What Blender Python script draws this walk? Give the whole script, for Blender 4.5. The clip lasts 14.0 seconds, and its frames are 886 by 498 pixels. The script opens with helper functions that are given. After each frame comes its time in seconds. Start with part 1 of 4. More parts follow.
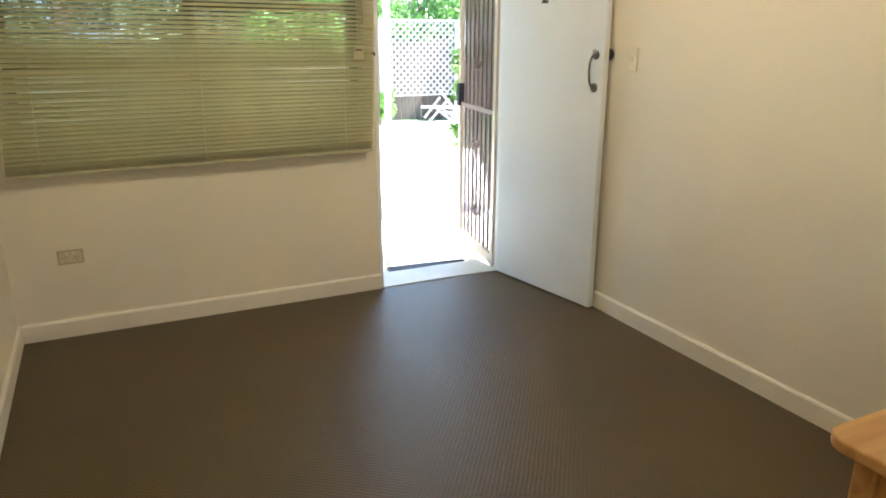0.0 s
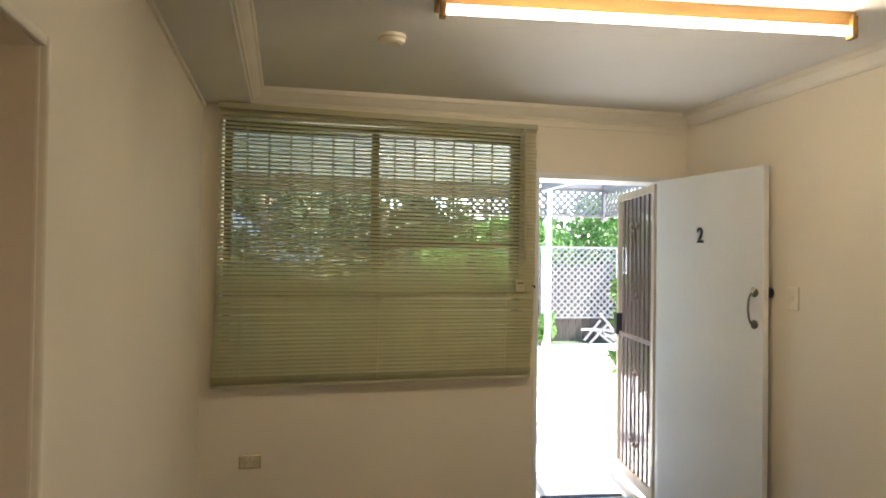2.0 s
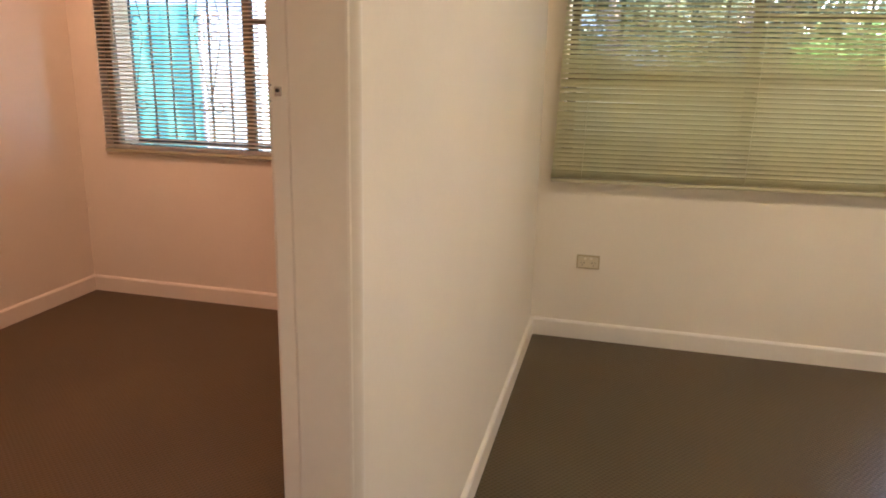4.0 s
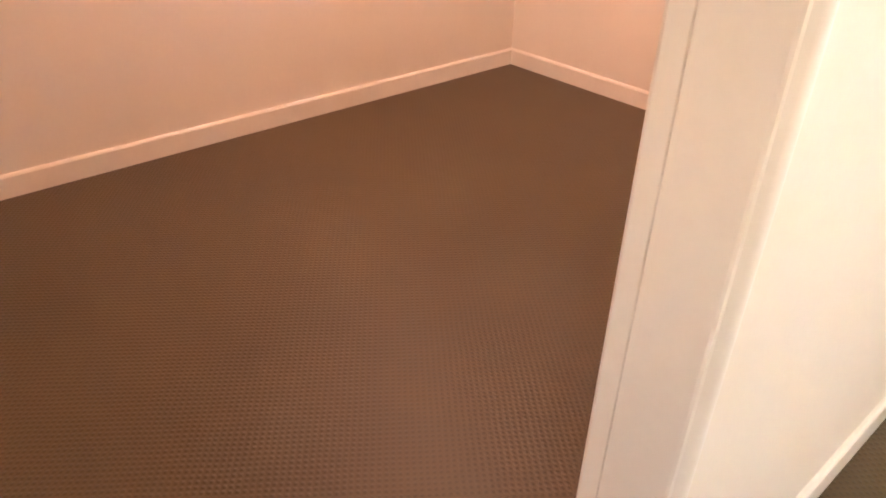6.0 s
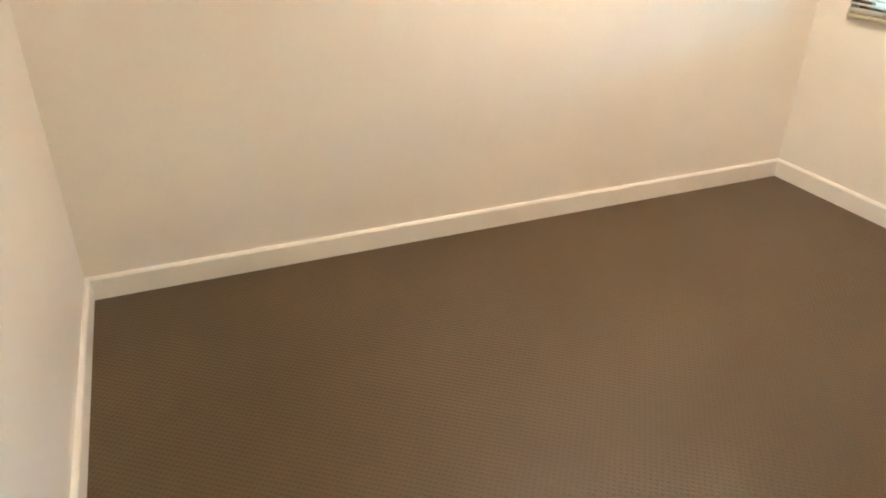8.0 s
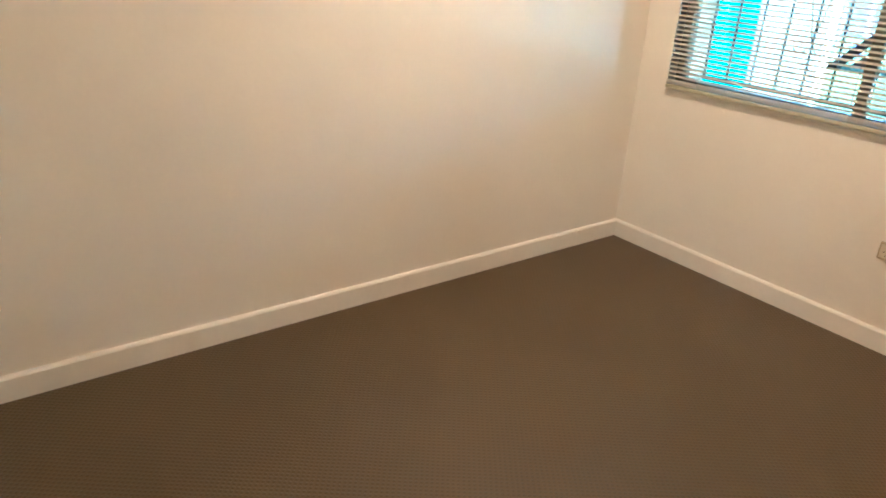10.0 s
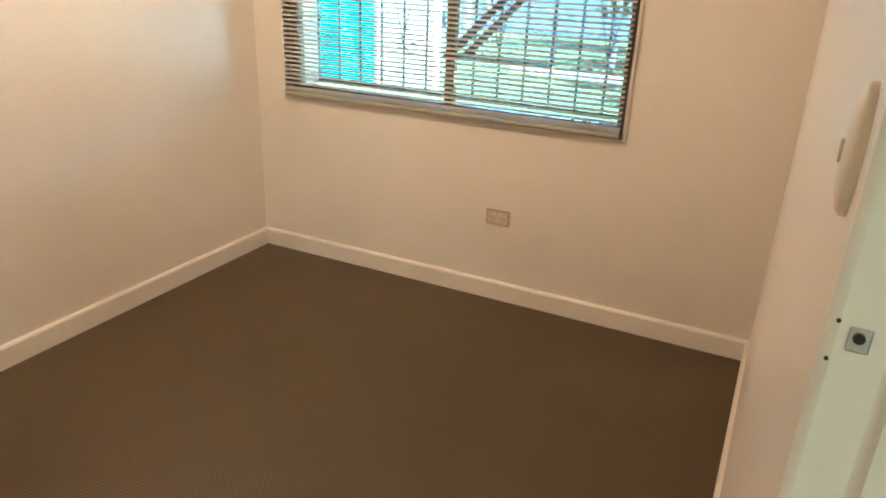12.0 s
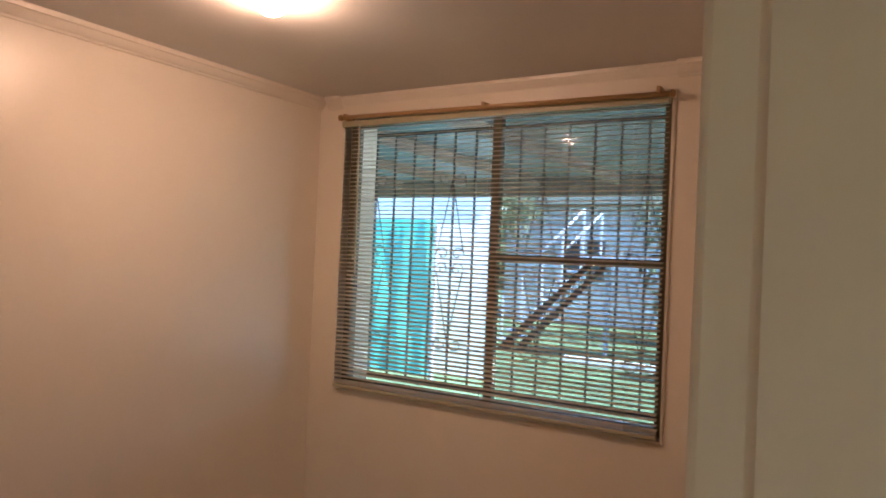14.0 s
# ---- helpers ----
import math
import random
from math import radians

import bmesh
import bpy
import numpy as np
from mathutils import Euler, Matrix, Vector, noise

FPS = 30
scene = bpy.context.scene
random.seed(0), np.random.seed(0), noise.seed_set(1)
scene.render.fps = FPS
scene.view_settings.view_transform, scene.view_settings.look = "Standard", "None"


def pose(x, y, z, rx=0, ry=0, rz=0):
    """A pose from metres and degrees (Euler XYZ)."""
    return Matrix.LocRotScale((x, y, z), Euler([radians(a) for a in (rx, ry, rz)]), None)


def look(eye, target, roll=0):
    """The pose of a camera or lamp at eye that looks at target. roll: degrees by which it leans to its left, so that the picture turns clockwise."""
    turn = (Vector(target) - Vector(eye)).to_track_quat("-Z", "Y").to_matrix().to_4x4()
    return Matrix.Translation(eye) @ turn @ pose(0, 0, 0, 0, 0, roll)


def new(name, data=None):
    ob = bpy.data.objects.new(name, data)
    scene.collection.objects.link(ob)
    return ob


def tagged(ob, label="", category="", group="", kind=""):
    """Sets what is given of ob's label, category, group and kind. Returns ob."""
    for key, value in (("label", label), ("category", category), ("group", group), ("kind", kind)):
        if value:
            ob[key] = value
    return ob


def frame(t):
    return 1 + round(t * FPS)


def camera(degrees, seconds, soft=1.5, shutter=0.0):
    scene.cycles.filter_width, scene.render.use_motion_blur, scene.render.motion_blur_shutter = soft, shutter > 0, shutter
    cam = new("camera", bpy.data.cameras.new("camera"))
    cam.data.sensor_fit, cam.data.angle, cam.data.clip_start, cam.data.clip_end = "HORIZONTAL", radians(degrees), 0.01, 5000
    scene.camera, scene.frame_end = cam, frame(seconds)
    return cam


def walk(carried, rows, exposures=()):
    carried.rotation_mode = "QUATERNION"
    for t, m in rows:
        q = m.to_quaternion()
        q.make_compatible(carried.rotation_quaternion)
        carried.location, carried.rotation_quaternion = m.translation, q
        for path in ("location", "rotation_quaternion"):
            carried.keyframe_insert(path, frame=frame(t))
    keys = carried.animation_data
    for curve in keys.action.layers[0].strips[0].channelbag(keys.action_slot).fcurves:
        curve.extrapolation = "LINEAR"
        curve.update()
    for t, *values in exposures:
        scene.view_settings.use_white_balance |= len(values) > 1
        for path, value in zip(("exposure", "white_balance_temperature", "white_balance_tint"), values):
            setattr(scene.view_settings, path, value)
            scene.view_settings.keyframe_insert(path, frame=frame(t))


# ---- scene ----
cam = camera(64.6, 14.0, soft=1.8)
ROWS = [
    (0, pose(0.491, -3.791, 1.453, 73.36, -0.16, -25.79)),
    (0.5, pose(0.472, -3.881, 1.517, 73.31, -0.15, -17.55)),
    (1, pose(0.461, -3.983, 1.579, 78.54, -0.38, -13.14)),
    (1.5, pose(0.428, -3.996, 1.568, 89.17, -0.73, -13.13)),
    (2, pose(0.442, -3.964, 1.531, 90.85, -0.75, -12.73)),
    (2.5, pose(0.452, -3.912, 1.468, 90.63, -0.81, -10.51)),
    (3, pose(0.433, -3.807, 1.457, 87.24, -0.88, -4.64)),
    (3.5, pose(0.400, -3.642, 1.427, 81.65, -1.09, 4.15)),
    (4, pose(0.382, -3.522, 1.363, 75.41, -1.27, 14.21)),
    (4.2, pose(0.373, -3.481, 1.329, 72.27, -1.41, 17.70)),
    (6.3, pose(0.193, -3.086, 1.292, 57.41, -0.78, 52.13)),
    (6.5, pose(0.162, -3.057, 1.313, 57.53, -0.79, 53.68)),
    (6.7, pose(0.124, -3.029, 1.357, 57.59, -0.98, 55.32)),
    (6.9, pose(0.084, -3.013, 1.402, 57.45, -1.19, 57.52)),
    (7, pose(0.067, -3.013, 1.418, 57.46, -1.36, 59.06)),
    (7.2, pose(0.022, -3.025, 1.439, 57.84, -1.57, 64.78)),
    (9.5, pose(-0.255, -3.076, 1.420, 66.80, -2.23, 66.30)),
    (10, pose(-0.306, -3.034, 1.453, 66.27, -2.90, 54.20)),
    (10.5, pose(-0.252, -2.965, 1.456, 66.90, -2.14, 42.25)),
    (11, pose(-0.198, -2.905, 1.465, 66.84, -1.71, 35.73)),
    (11.5, pose(-0.192, -2.899, 1.455, 67.19, -2.09, 30.54)),
    (12, pose(-0.171, -2.938, 1.496, 67.74, -2.18, 26.64)),
    (12.5, pose(-0.133, -2.936, 1.527, 76.03, -2.57, 25.22)),
    (13, pose(-0.122, -2.952, 1.571, 83.90, -2.50, 24.59)),
    (13.5, pose(-0.096, -2.976, 1.574, 89.21, -2.49, 25.11)),
    (14, pose(-0.042, -2.972, 1.563, 90.62, -2.47, 31.60)),
]
EXPOSURES = [(0, 3.75, 6100, 9), (0.5, 3.75, 6100, 10), (1, 3.5, 6300, 10), (1.5, 3.05, 6400, 12), (3, 3.2, 6300, 16), (3.5, 3.45, 6300, 21), (4.2, 4.25, 6050, 24),
             (6.3, 5.2, 5700, 25), (6.5, 5.2, 5650, 24), (7.0, 5.5, 4550, 0), (9.3, 5.25, 4050, -20), (10, 5.0, 4250, -14), (11, 4.85, 4500, -9), (12, 4.75, 4550, -13),
             (12.5, 4.15, 4400, -18), (13, 3.65, 4700, -4), (14, 3.35, 5400, 8)]
walk(cam, ROWS, EXPOSURES)

# ---- sky and sun ----
world = bpy.data.worlds.new("sky")
scene.world = world
world.use_nodes = True
wn = world.node_tree.nodes
sky = wn.new("ShaderNodeTexSky")
sky.sky_type, sky.sun_disc = "NISHITA", False
SUN_EL, SUN_AZ = radians(58), radians(100)      # high in the east, behind the line of the front wall
sky.sun_elevation, sky.sun_rotation = SUN_EL, SUN_AZ
wn["Background"].inputs["Strength"].default_value = 0.15
world.node_tree.links.new(sky.outputs[0], wn["Background"].inputs["Color"])
sun = new("sun", bpy.data.lights.new("sun", "SUN"))
sun.data.energy, sun.data.angle, sun.data.color = 5.0, radians(0.5), (1.0, 0.95, 0.86)
sd = Vector((math.sin(SUN_AZ) * math.cos(SUN_EL), math.cos(SUN_AZ) * math.cos(SUN_EL), math.sin(SUN_EL)))
sun.matrix_world = look(sd * 30, (0, 0, 0))
TUBE_POWER, BULB_POWER = 6.5, 32.0


# ---- materials ----
def mat(name, colour, rough=0.6, var=0.06, scale=6.0, fine=90.0, bump=0.15, metal=0.0, spec=0.4, dirt=0.0, rnd=0.0, bump_dist=0.002):
    """Painted or raw surface: broad mottling, fine grain, a little relief, optional stains and piece-to-piece change."""
    m = bpy.data.materials.new(name)
    m.use_nodes = True
    n, l = m.node_tree.nodes, m.node_tree.links
    b = n["Principled BSDF"]
    b.inputs["Roughness"].default_value, b.inputs["Metallic"].default_value = rough, metal
    b.inputs["Specular IOR Level"].default_value = spec
    tc = n.new("ShaderNodeTexCoord")
    big, small = n.new("ShaderNodeTexNoise"), n.new("ShaderNodeTexNoise")
    big.inputs["Scale"].default_value, small.inputs["Scale"].default_value = scale, fine
    big.inputs["Detail"].default_value, small.inputs["Detail"].default_value = 4, 3
    for q in (big, small):
        l.new(tc.outputs["Object"], q.inputs["Vector"])
    ramp = n.new("ShaderNodeValToRGB")
    lo, hi = [max(0, c * (1 - var)) for c in colour], [min(1, c * (1 + var)) for c in colour]
    ramp.color_ramp.elements[0].color, ramp.color_ramp.elements[1].color = (*lo, 1), (*hi, 1)
    ramp.color_ramp.elements[0].position, ramp.color_ramp.elements[1].position = 0.3, 0.7
    add = n.new("ShaderNodeMath")
    add.operation = "MULTIPLY_ADD"
    add.inputs[1].default_value = 0.35
    l.new(small.outputs["Fac"], add.inputs[0])
    l.new(big.outputs["Fac"], add.inputs[2])
    sub = n.new("ShaderNodeMath")
    sub.operation, sub.inputs[1].default_value = "SUBTRACT", 0.175
    l.new(add.outputs[0], sub.inputs[0])
    l.new(sub.outputs[0], ramp.inputs["Fac"])
    out = ramp.outputs["Color"]
    if dirt:
        sp = n.new("ShaderNodeTexNoise")
        sp.inputs["Scale"].default_value, sp.inputs["Detail"].default_value = 2.3, 8
        l.new(tc.outputs["Object"], sp.inputs["Vector"])
        sr = n.new("ShaderNodeMapRange")
        sr.inputs["From Min"].default_value, sr.inputs["From Max"].default_value = 0.58, 0.75
        sr.inputs["To Max"].default_value = dirt
        l.new(sp.outputs["Fac"], sr.inputs["Value"])
        mx = n.new("ShaderNodeMixRGB")
        mx.inputs["Color2"].default_value = (*[c * 0.55 for c in colour], 1)
        l.new(sr.outputs[0], mx.inputs["Fac"])
        l.new(out, mx.inputs["Color1"])
        out = mx.outputs[0]
    if rnd:
        oi = n.new("ShaderNodeObjectInfo")
        mr = n.new("ShaderNodeMapRange")
        mr.inputs["To Min"].default_value, mr.inputs["To Max"].default_value = 1 - rnd, 1 + rnd
        l.new(oi.outputs["Random"], mr.inputs["Value"])
        hs = n.new("ShaderNodeHueSaturation")
        l.new(mr.outputs[0], hs.inputs["Value"])
        l.new(out, hs.inputs["Color"])
        out = hs.outputs[0]
    l.new(out, b.inputs["Base Color"])
    if bump:
        bp = n.new("ShaderNodeBump")
        bp.inputs["Strength"].default_value, bp.inputs["Distance"].default_value = bump, bump_dist
        l.new(small.outputs["Fac"], bp.inputs["Height"])
        l.new(bp.outputs[0], b.inputs["Normal"])
    return m


def shader_of(m):
    return m.node_tree.nodes["Principled BSDF"]


def carpet_material():
    m = mat("carpet", (0.084, 0.056, 0.022), 0.44, 0.10, 1.6, 160.0, 0.0, spec=0.42)
    n, l = m.node_tree.nodes, m.node_tree.links
    tc = n.new("ShaderNodeTexCoord")
    waves = []
    for turn in (37, 127):
        mp = n.new("ShaderNodeMapping")
        mp.inputs["Rotation"].default_value[2] = radians(turn)
        l.new(tc.outputs["Object"], mp.inputs["Vector"])
        w = n.new("ShaderNodeTexWave")
        w.inputs["Scale"].default_value, w.inputs["Distortion"].default_value = 20.0, 1.2
        w.inputs["Detail"].default_value, w.inputs["Detail Scale"].default_value = 1.0, 0.5
        l.new(mp.outputs[0], w.inputs["Vector"])
        waves.append(w)
    mul = n.new("ShaderNodeMath")
    mul.operation = "MULTIPLY"
    l.new(waves[0].outputs["Fac"], mul.inputs[0])
    l.new(waves[1].outputs["Fac"], mul.inputs[1])
    fz = n.new("ShaderNodeTexNoise")
    fz.inputs["Scale"].default_value = 420
    l.new(tc.outputs["Object"], fz.inputs["Vector"])
    ad = n.new("ShaderNodeMath")
    ad.operation, ad.inputs[1].default_value = "MULTIPLY_ADD", 0.4
    l.new(fz.outputs["Fac"], ad.inputs[0])
    l.new(mul.outputs[0], ad.inputs[2])
    bp = n.new("ShaderNodeBump")
    bp.inputs["Strength"].default_value, bp.inputs["Distance"].default_value = 0.3, 0.004
    l.new(ad.outputs[0], bp.inputs["Height"])
    b = shader_of(m)
    l.new(bp.outputs[0], b.inputs["Normal"])
    old = b.inputs["Base Color"].links[0].from_socket
    mx = n.new("ShaderNodeMixRGB")
    mx.blend_type = "MULTIPLY"
    mx.inputs["Fac"].default_value = 1.0
    rp = n.new("ShaderNodeValToRGB")
    rp.color_ramp.elements[0].color, rp.color_ramp.elements[1].color = (1.06, 1.06, 1.06, 1), (0.82, 0.82, 0.82, 1)
    rp.color_ramp.elements[0].position, rp.color_ramp.elements[1].position = 0.25, 0.75
    l.new(mul.outputs[0], rp.inputs["Fac"])
    l.new(old, mx.inputs["Color1"])
    l.new(rp.outputs[0], mx.inputs["Color2"])
    l.new(mx.outputs[0], b.inputs["Base Color"])
    b.inputs["Sheen Weight"].default_value = 0.03
    b.inputs["Sheen Roughness"].default_value = 0.45
    return m


def wood_material(name, a, c, rough=0.35, along=0):
    m = mat(name, a, rough, 0.1, 3, 60, 0.1)
    n, l = m.node_tree.nodes, m.node_tree.links
    tc, mp, w = n.new("ShaderNodeTexCoord"), n.new("ShaderNodeMapping"), n.new("ShaderNodeTexNoise")
    sc = [26.0, 26.0, 26.0]
    sc[along] = 1.6
    mp.inputs["Scale"].default_value = sc
    w.inputs["Scale"].default_value, w.inputs["Detail"].default_value = 1.0, 5
    l.new(tc.outputs["Object"], mp.inputs["Vector"])
    l.new(mp.outputs[0], w.inputs["Vector"])
    rp = n.new("ShaderNodeValToRGB")
    rp.color_ramp.elements[0].color, rp.color_ramp.elements[1].color = (*c, 1), (*a, 1)
    rp.color_ramp.elements[0].position, rp.color_ramp.elements[1].position = 0.35, 0.62
    l.new(w.outputs["Fac"], rp.inputs["Fac"])
    l.new(rp.outputs[0], shader_of(m).inputs["Base Color"])
    return m


def see_through(name, colour, share, rough=0.5, translucent=False):
    """A woven or thin material that lets part of the light past."""
    m = mat(name, colour, rough, 0.06, 8, 120, 0.0)
    n, l = m.node_tree.nodes, m.node_tree.links
    t = n.new("ShaderNodeBsdfTranslucent" if translucent else "ShaderNodeBsdfTransparent")
    if translucent:
        t.inputs["Color"].default_value = (*colour, 1)
    mx = n.new("ShaderNodeMixShader")
    mx.inputs["Fac"].default_value = share
    l.new(shader_of(m).outputs[0], mx.inputs[1])
    l.new(t.outputs[0], mx.inputs[2])
    l.new(mx.outputs[0], n["Material Output"].inputs["Surface"])
    return m


def glass_material(name, rough=0.0, colour=(1, 1, 1)):
    m = bpy.data.materials.new(name)
    m.use_nodes = True
    n, l = m.node_tree.nodes, m.node_tree.links
    t, g, mx, fr = n.new("ShaderNodeBsdfTransparent"), n.new("ShaderNodeBsdfGlossy"), n.new("ShaderNodeMixShader"), n.new("ShaderNodeFresnel")
    t.inputs["Color"].default_value = (*colour, 1)
    g.inputs["Roughness"].default_value = 0.02
    fr.inputs["IOR"].default_value = 1.3
    l.new(fr.outputs[0], mx.inputs["Fac"])
    l.new(t.outputs[0], mx.inputs[1])
    l.new(g.outputs[0], mx.inputs[2])
    l.new(mx.outputs[0], n["Material Output"].inputs["Surface"])
    return m


def glow(name, colour, power):
    m = bpy.data.materials.new(name)
    m.use_nodes = True
    b = shader_of(m)
    b.inputs["Base Color"].default_value = (0.9, 0.9, 0.88, 1)
    b.inputs["Emission Color"].default_value, b.inputs["Emission Strength"].default_value = (*colour, 1), power
    return m


M_WALL = mat("cream_wall_paint", (0.80, 0.725, 0.60), 0.55, 0.025, 1.7, 70, 0.10, dirt=0.05)
M_WALL_BED = mat("bedroom_wall_paint", (0.80, 0.73, 0.62), 0.34, 0.025, 1.5, 60, 0.05, spec=0.6, dirt=0.05)
M_CEIL = mat("ceiling_paint", (0.80, 0.785, 0.75), 0.7, 0.03, 1.3, 60, 0.12)
M_TRIM = mat("gloss_cream_trim", (0.80, 0.74, 0.64), 0.32, 0.03, 5, 50, 0.06, dirt=0.08)
M_DOOR = mat("white_door_paint", (0.78, 0.79, 0.80), 0.33, 0.03, 2.4, 45, 0.08, dirt=0.06)
M_CARPET = carpet_material()
M_BLIND = see_through("olive_cream_slat", (0.66, 0.63, 0.42), 0.54, 0.4, True)
M_BLIND_B = see_through("cream_slat", (0.72, 0.67, 0.56), 0.30, 0.4, True)
M_RAIL = mat("olive_cream_rail", (0.46, 0.43, 0.28), 0.4, 0.05, 8, 60, 0.05)
M_CORD = mat("blind_cord", (0.62, 0.60, 0.48), 0.8, 0.05, 20, 200, 0.1)
M_ALU = mat("window_aluminium", (0.20, 0.175, 0.12), 0.4, 0.06, 8, 90, 0.05, metal=0.2)
M_SILL = mat("pale_worn_metal", (0.66, 0.66, 0.64), 0.45, 0.06, 8, 90, 0.05, dirt=0.15)
M_IRON = mat("dark_bar_paint", (0.10, 0.09, 0.085), 0.5, 0.15, 12, 90, 0.15)
M_BROWN_IRON = mat("brown_bar_paint", (0.16, 0.10, 0.09), 0.5, 0.15, 12, 90, 0.15)
M_GLASS = glass_material("clear_glass", colour=(0.93, 0.96, 0.95))
# amber tint warms the added window's daylight to stand in for lamplight
M_WARM_FILL_GLASS = glass_material("warm_fill_glass", colour=(0.82, 0.67, 0.50))
M_FROST = see_through("obscure_glass", (0.82, 0.84, 0.74), 0.7, 0.3, True)
M_MESH = see_through("fly_screen_mesh", (0.24, 0.20, 0.20), 0.40, 0.6)
M_SCREEN = see_through("grey_insect_screen", (0.36, 0.40, 0.44), 0.75, 0.7)
M_SEC = mat("tan_security_frame", (0.52, 0.43, 0.33), 0.4, 0.06, 6, 60, 0.06, dirt=0.1)
M_CHROME = mat("worn_chrome", (0.62, 0.62, 0.62), 0.22, 0.06, 12, 80, 0.05, metal=1.0)
M_PEWTER = mat("dark_worn_metal", (0.15, 0.135, 0.12), 0.3, 0.1, 12, 80, 0.05, metal=1.0)
M_BLACK = mat("black_plastic", (0.02, 0.02, 0.022), 0.35, 0.1, 12, 80, 0.05)
M_PLATE = mat("aged_cream_plastic", (0.62, 0.54, 0.38), 0.35, 0.05, 12, 80, 0.04)
M_PLATE_RIM = mat("yellowed_plastic_rim", (0.48, 0.39, 0.24), 0.4, 0.08, 12, 80, 0.04)
M_SWITCH = mat("cream_switch_plastic", (0.77, 0.69, 0.56), 0.35, 0.04, 12, 80, 0.04)
M_PINE = wood_material("varnished_pine", (0.66, 0.36, 0.12), (0.50, 0.24, 0.07), 0.3, 0)
M_ROD = wood_material("brown_wood_rod", (0.46, 0.30, 0.14), (0.34, 0.20, 0.08), 0.35, 0)
M_FIT = wood_material("brown_light_fitting", (0.30, 0.17, 0.05), (0.20, 0.10, 0.03), 0.35, 0)
M_AMBER = mat("amber_reflector", (0.75, 0.45, 0.06), 0.35, 0.05, 8, 60, 0.03)
M_TUBE = glow("lit_fluorescent_tube", (1.0, 0.86, 0.62), TUBE_POWER)
M_BULB = glow("lit_opal_glass", (1.0, 0.54, 0.31), BULB_POWER)
M_CONC = mat("pale_concrete", (0.74, 0.72, 0.68), 0.85, 0.07, 1.4, 40, 0.4, dirt=0.25)
M_GRASS = mat("lawn_grass", (0.04, 0.07, 0.035), 0.9, 0.35, 1.2, 30, 0.8, bump_dist=0.03)
# white lattice darkened to grey: tree and roof shade put into the colour
M_LATT = mat("shaded_white_lattice", (0.16, 0.157, 0.155), 0.7, 0.10, 6, 60, 0.2, rnd=0.10)
M_PALING = mat("grey_brown_paling", (0.07, 0.058, 0.05), 0.85, 0.2, 5, 60, 0.3, rnd=0.2)
M_POST = mat("white_post_paint", (0.78, 0.78, 0.77), 0.5, 0.05, 5, 60, 0.1)
M_ROOF = mat("patio_roof_sheet", (0.15, 0.17, 0.155), 0.5, 0.08, 3, 40, 0.1)
M_TIMBER = mat("brown_patio_timber", (0.22, 0.18, 0.14), 0.7, 0.15, 4, 60, 0.2)
M_WHITE_WALL = mat("white_outbuilding_paint", (0.58, 0.60, 0.63), 0.7, 0.06, 2, 50, 0.1, dirt=0.1)
M_TEAL = see_through("teal_shade_cloth", (0.18, 0.56, 0.55), 0.45, 0.7, True)
M_STAIR = mat("blue_grey_stair_paint", (0.34, 0.38, 0.48), 0.6, 0.12, 5, 60, 0.1)
M_NEIGH = mat("blue_grey_boards", (0.48, 0.49, 0.53), 0.7, 0.08, 3, 50, 0.1, rnd=0.05)
M_GLASS_DARK = mat("dark_window_glass", (0.04, 0.05, 0.06), 0.08, 0.1, 3, 50, 0.0)
M_BARK = mat("tree_bark", (0.17, 0.13, 0.10), 0.9, 0.3, 8, 50, 0.6, bump_dist=0.01)
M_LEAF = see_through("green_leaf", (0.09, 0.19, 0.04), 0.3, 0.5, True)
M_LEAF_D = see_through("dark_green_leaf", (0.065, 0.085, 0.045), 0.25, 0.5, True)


# ---- building blocks ----
def box(bm, x0, x1, y0, y1, z0, z1, bevel=0.0):
    g = bmesh.ops.create_cube(bm, size=1.0, matrix=Matrix.LocRotScale(((x0 + x1) / 2, (y0 + y1) / 2, (z0 + z1) / 2), None, (x1 - x0, y1 - y0, z1 - z0)))
    if bevel:
        es = list({e for v in g["verts"] for e in v.link_edges})
        bmesh.ops.bevel(bm, geom=es, offset=bevel, segments=2, affect="EDGES", profile=0.5)
    return bm


def a_box(*args, **kw):
    return box(bmesh.new(), *args, **kw)


def tube_path(bm, pts, r, sides=8):
    pts = [Vector(p) for p in pts]
    rings = []
    for i, p in enumerate(pts):
        d = (pts[min(i + 1, len(pts) - 1)] - pts[max(i - 1, 0)]).normalized()
        a = d.cross(Vector((0.31, 0.95, 0.02))).normalized()
        c = d.cross(a)
        rings.append([bm.verts.new(p + r * (math.cos(k * math.tau / sides) * a + math.sin(k * math.tau / sides) * c)) for k in range(sides)])
    for q, s in zip(rings, rings[1:]):
        for k in range(sides):
            bm.faces.new((q[k], q[(k + 1) % sides], s[(k + 1) % sides], s[k]))
    bm.faces.new(rings[0][::-1])
    bm.faces.new(rings[-1])
    return bm


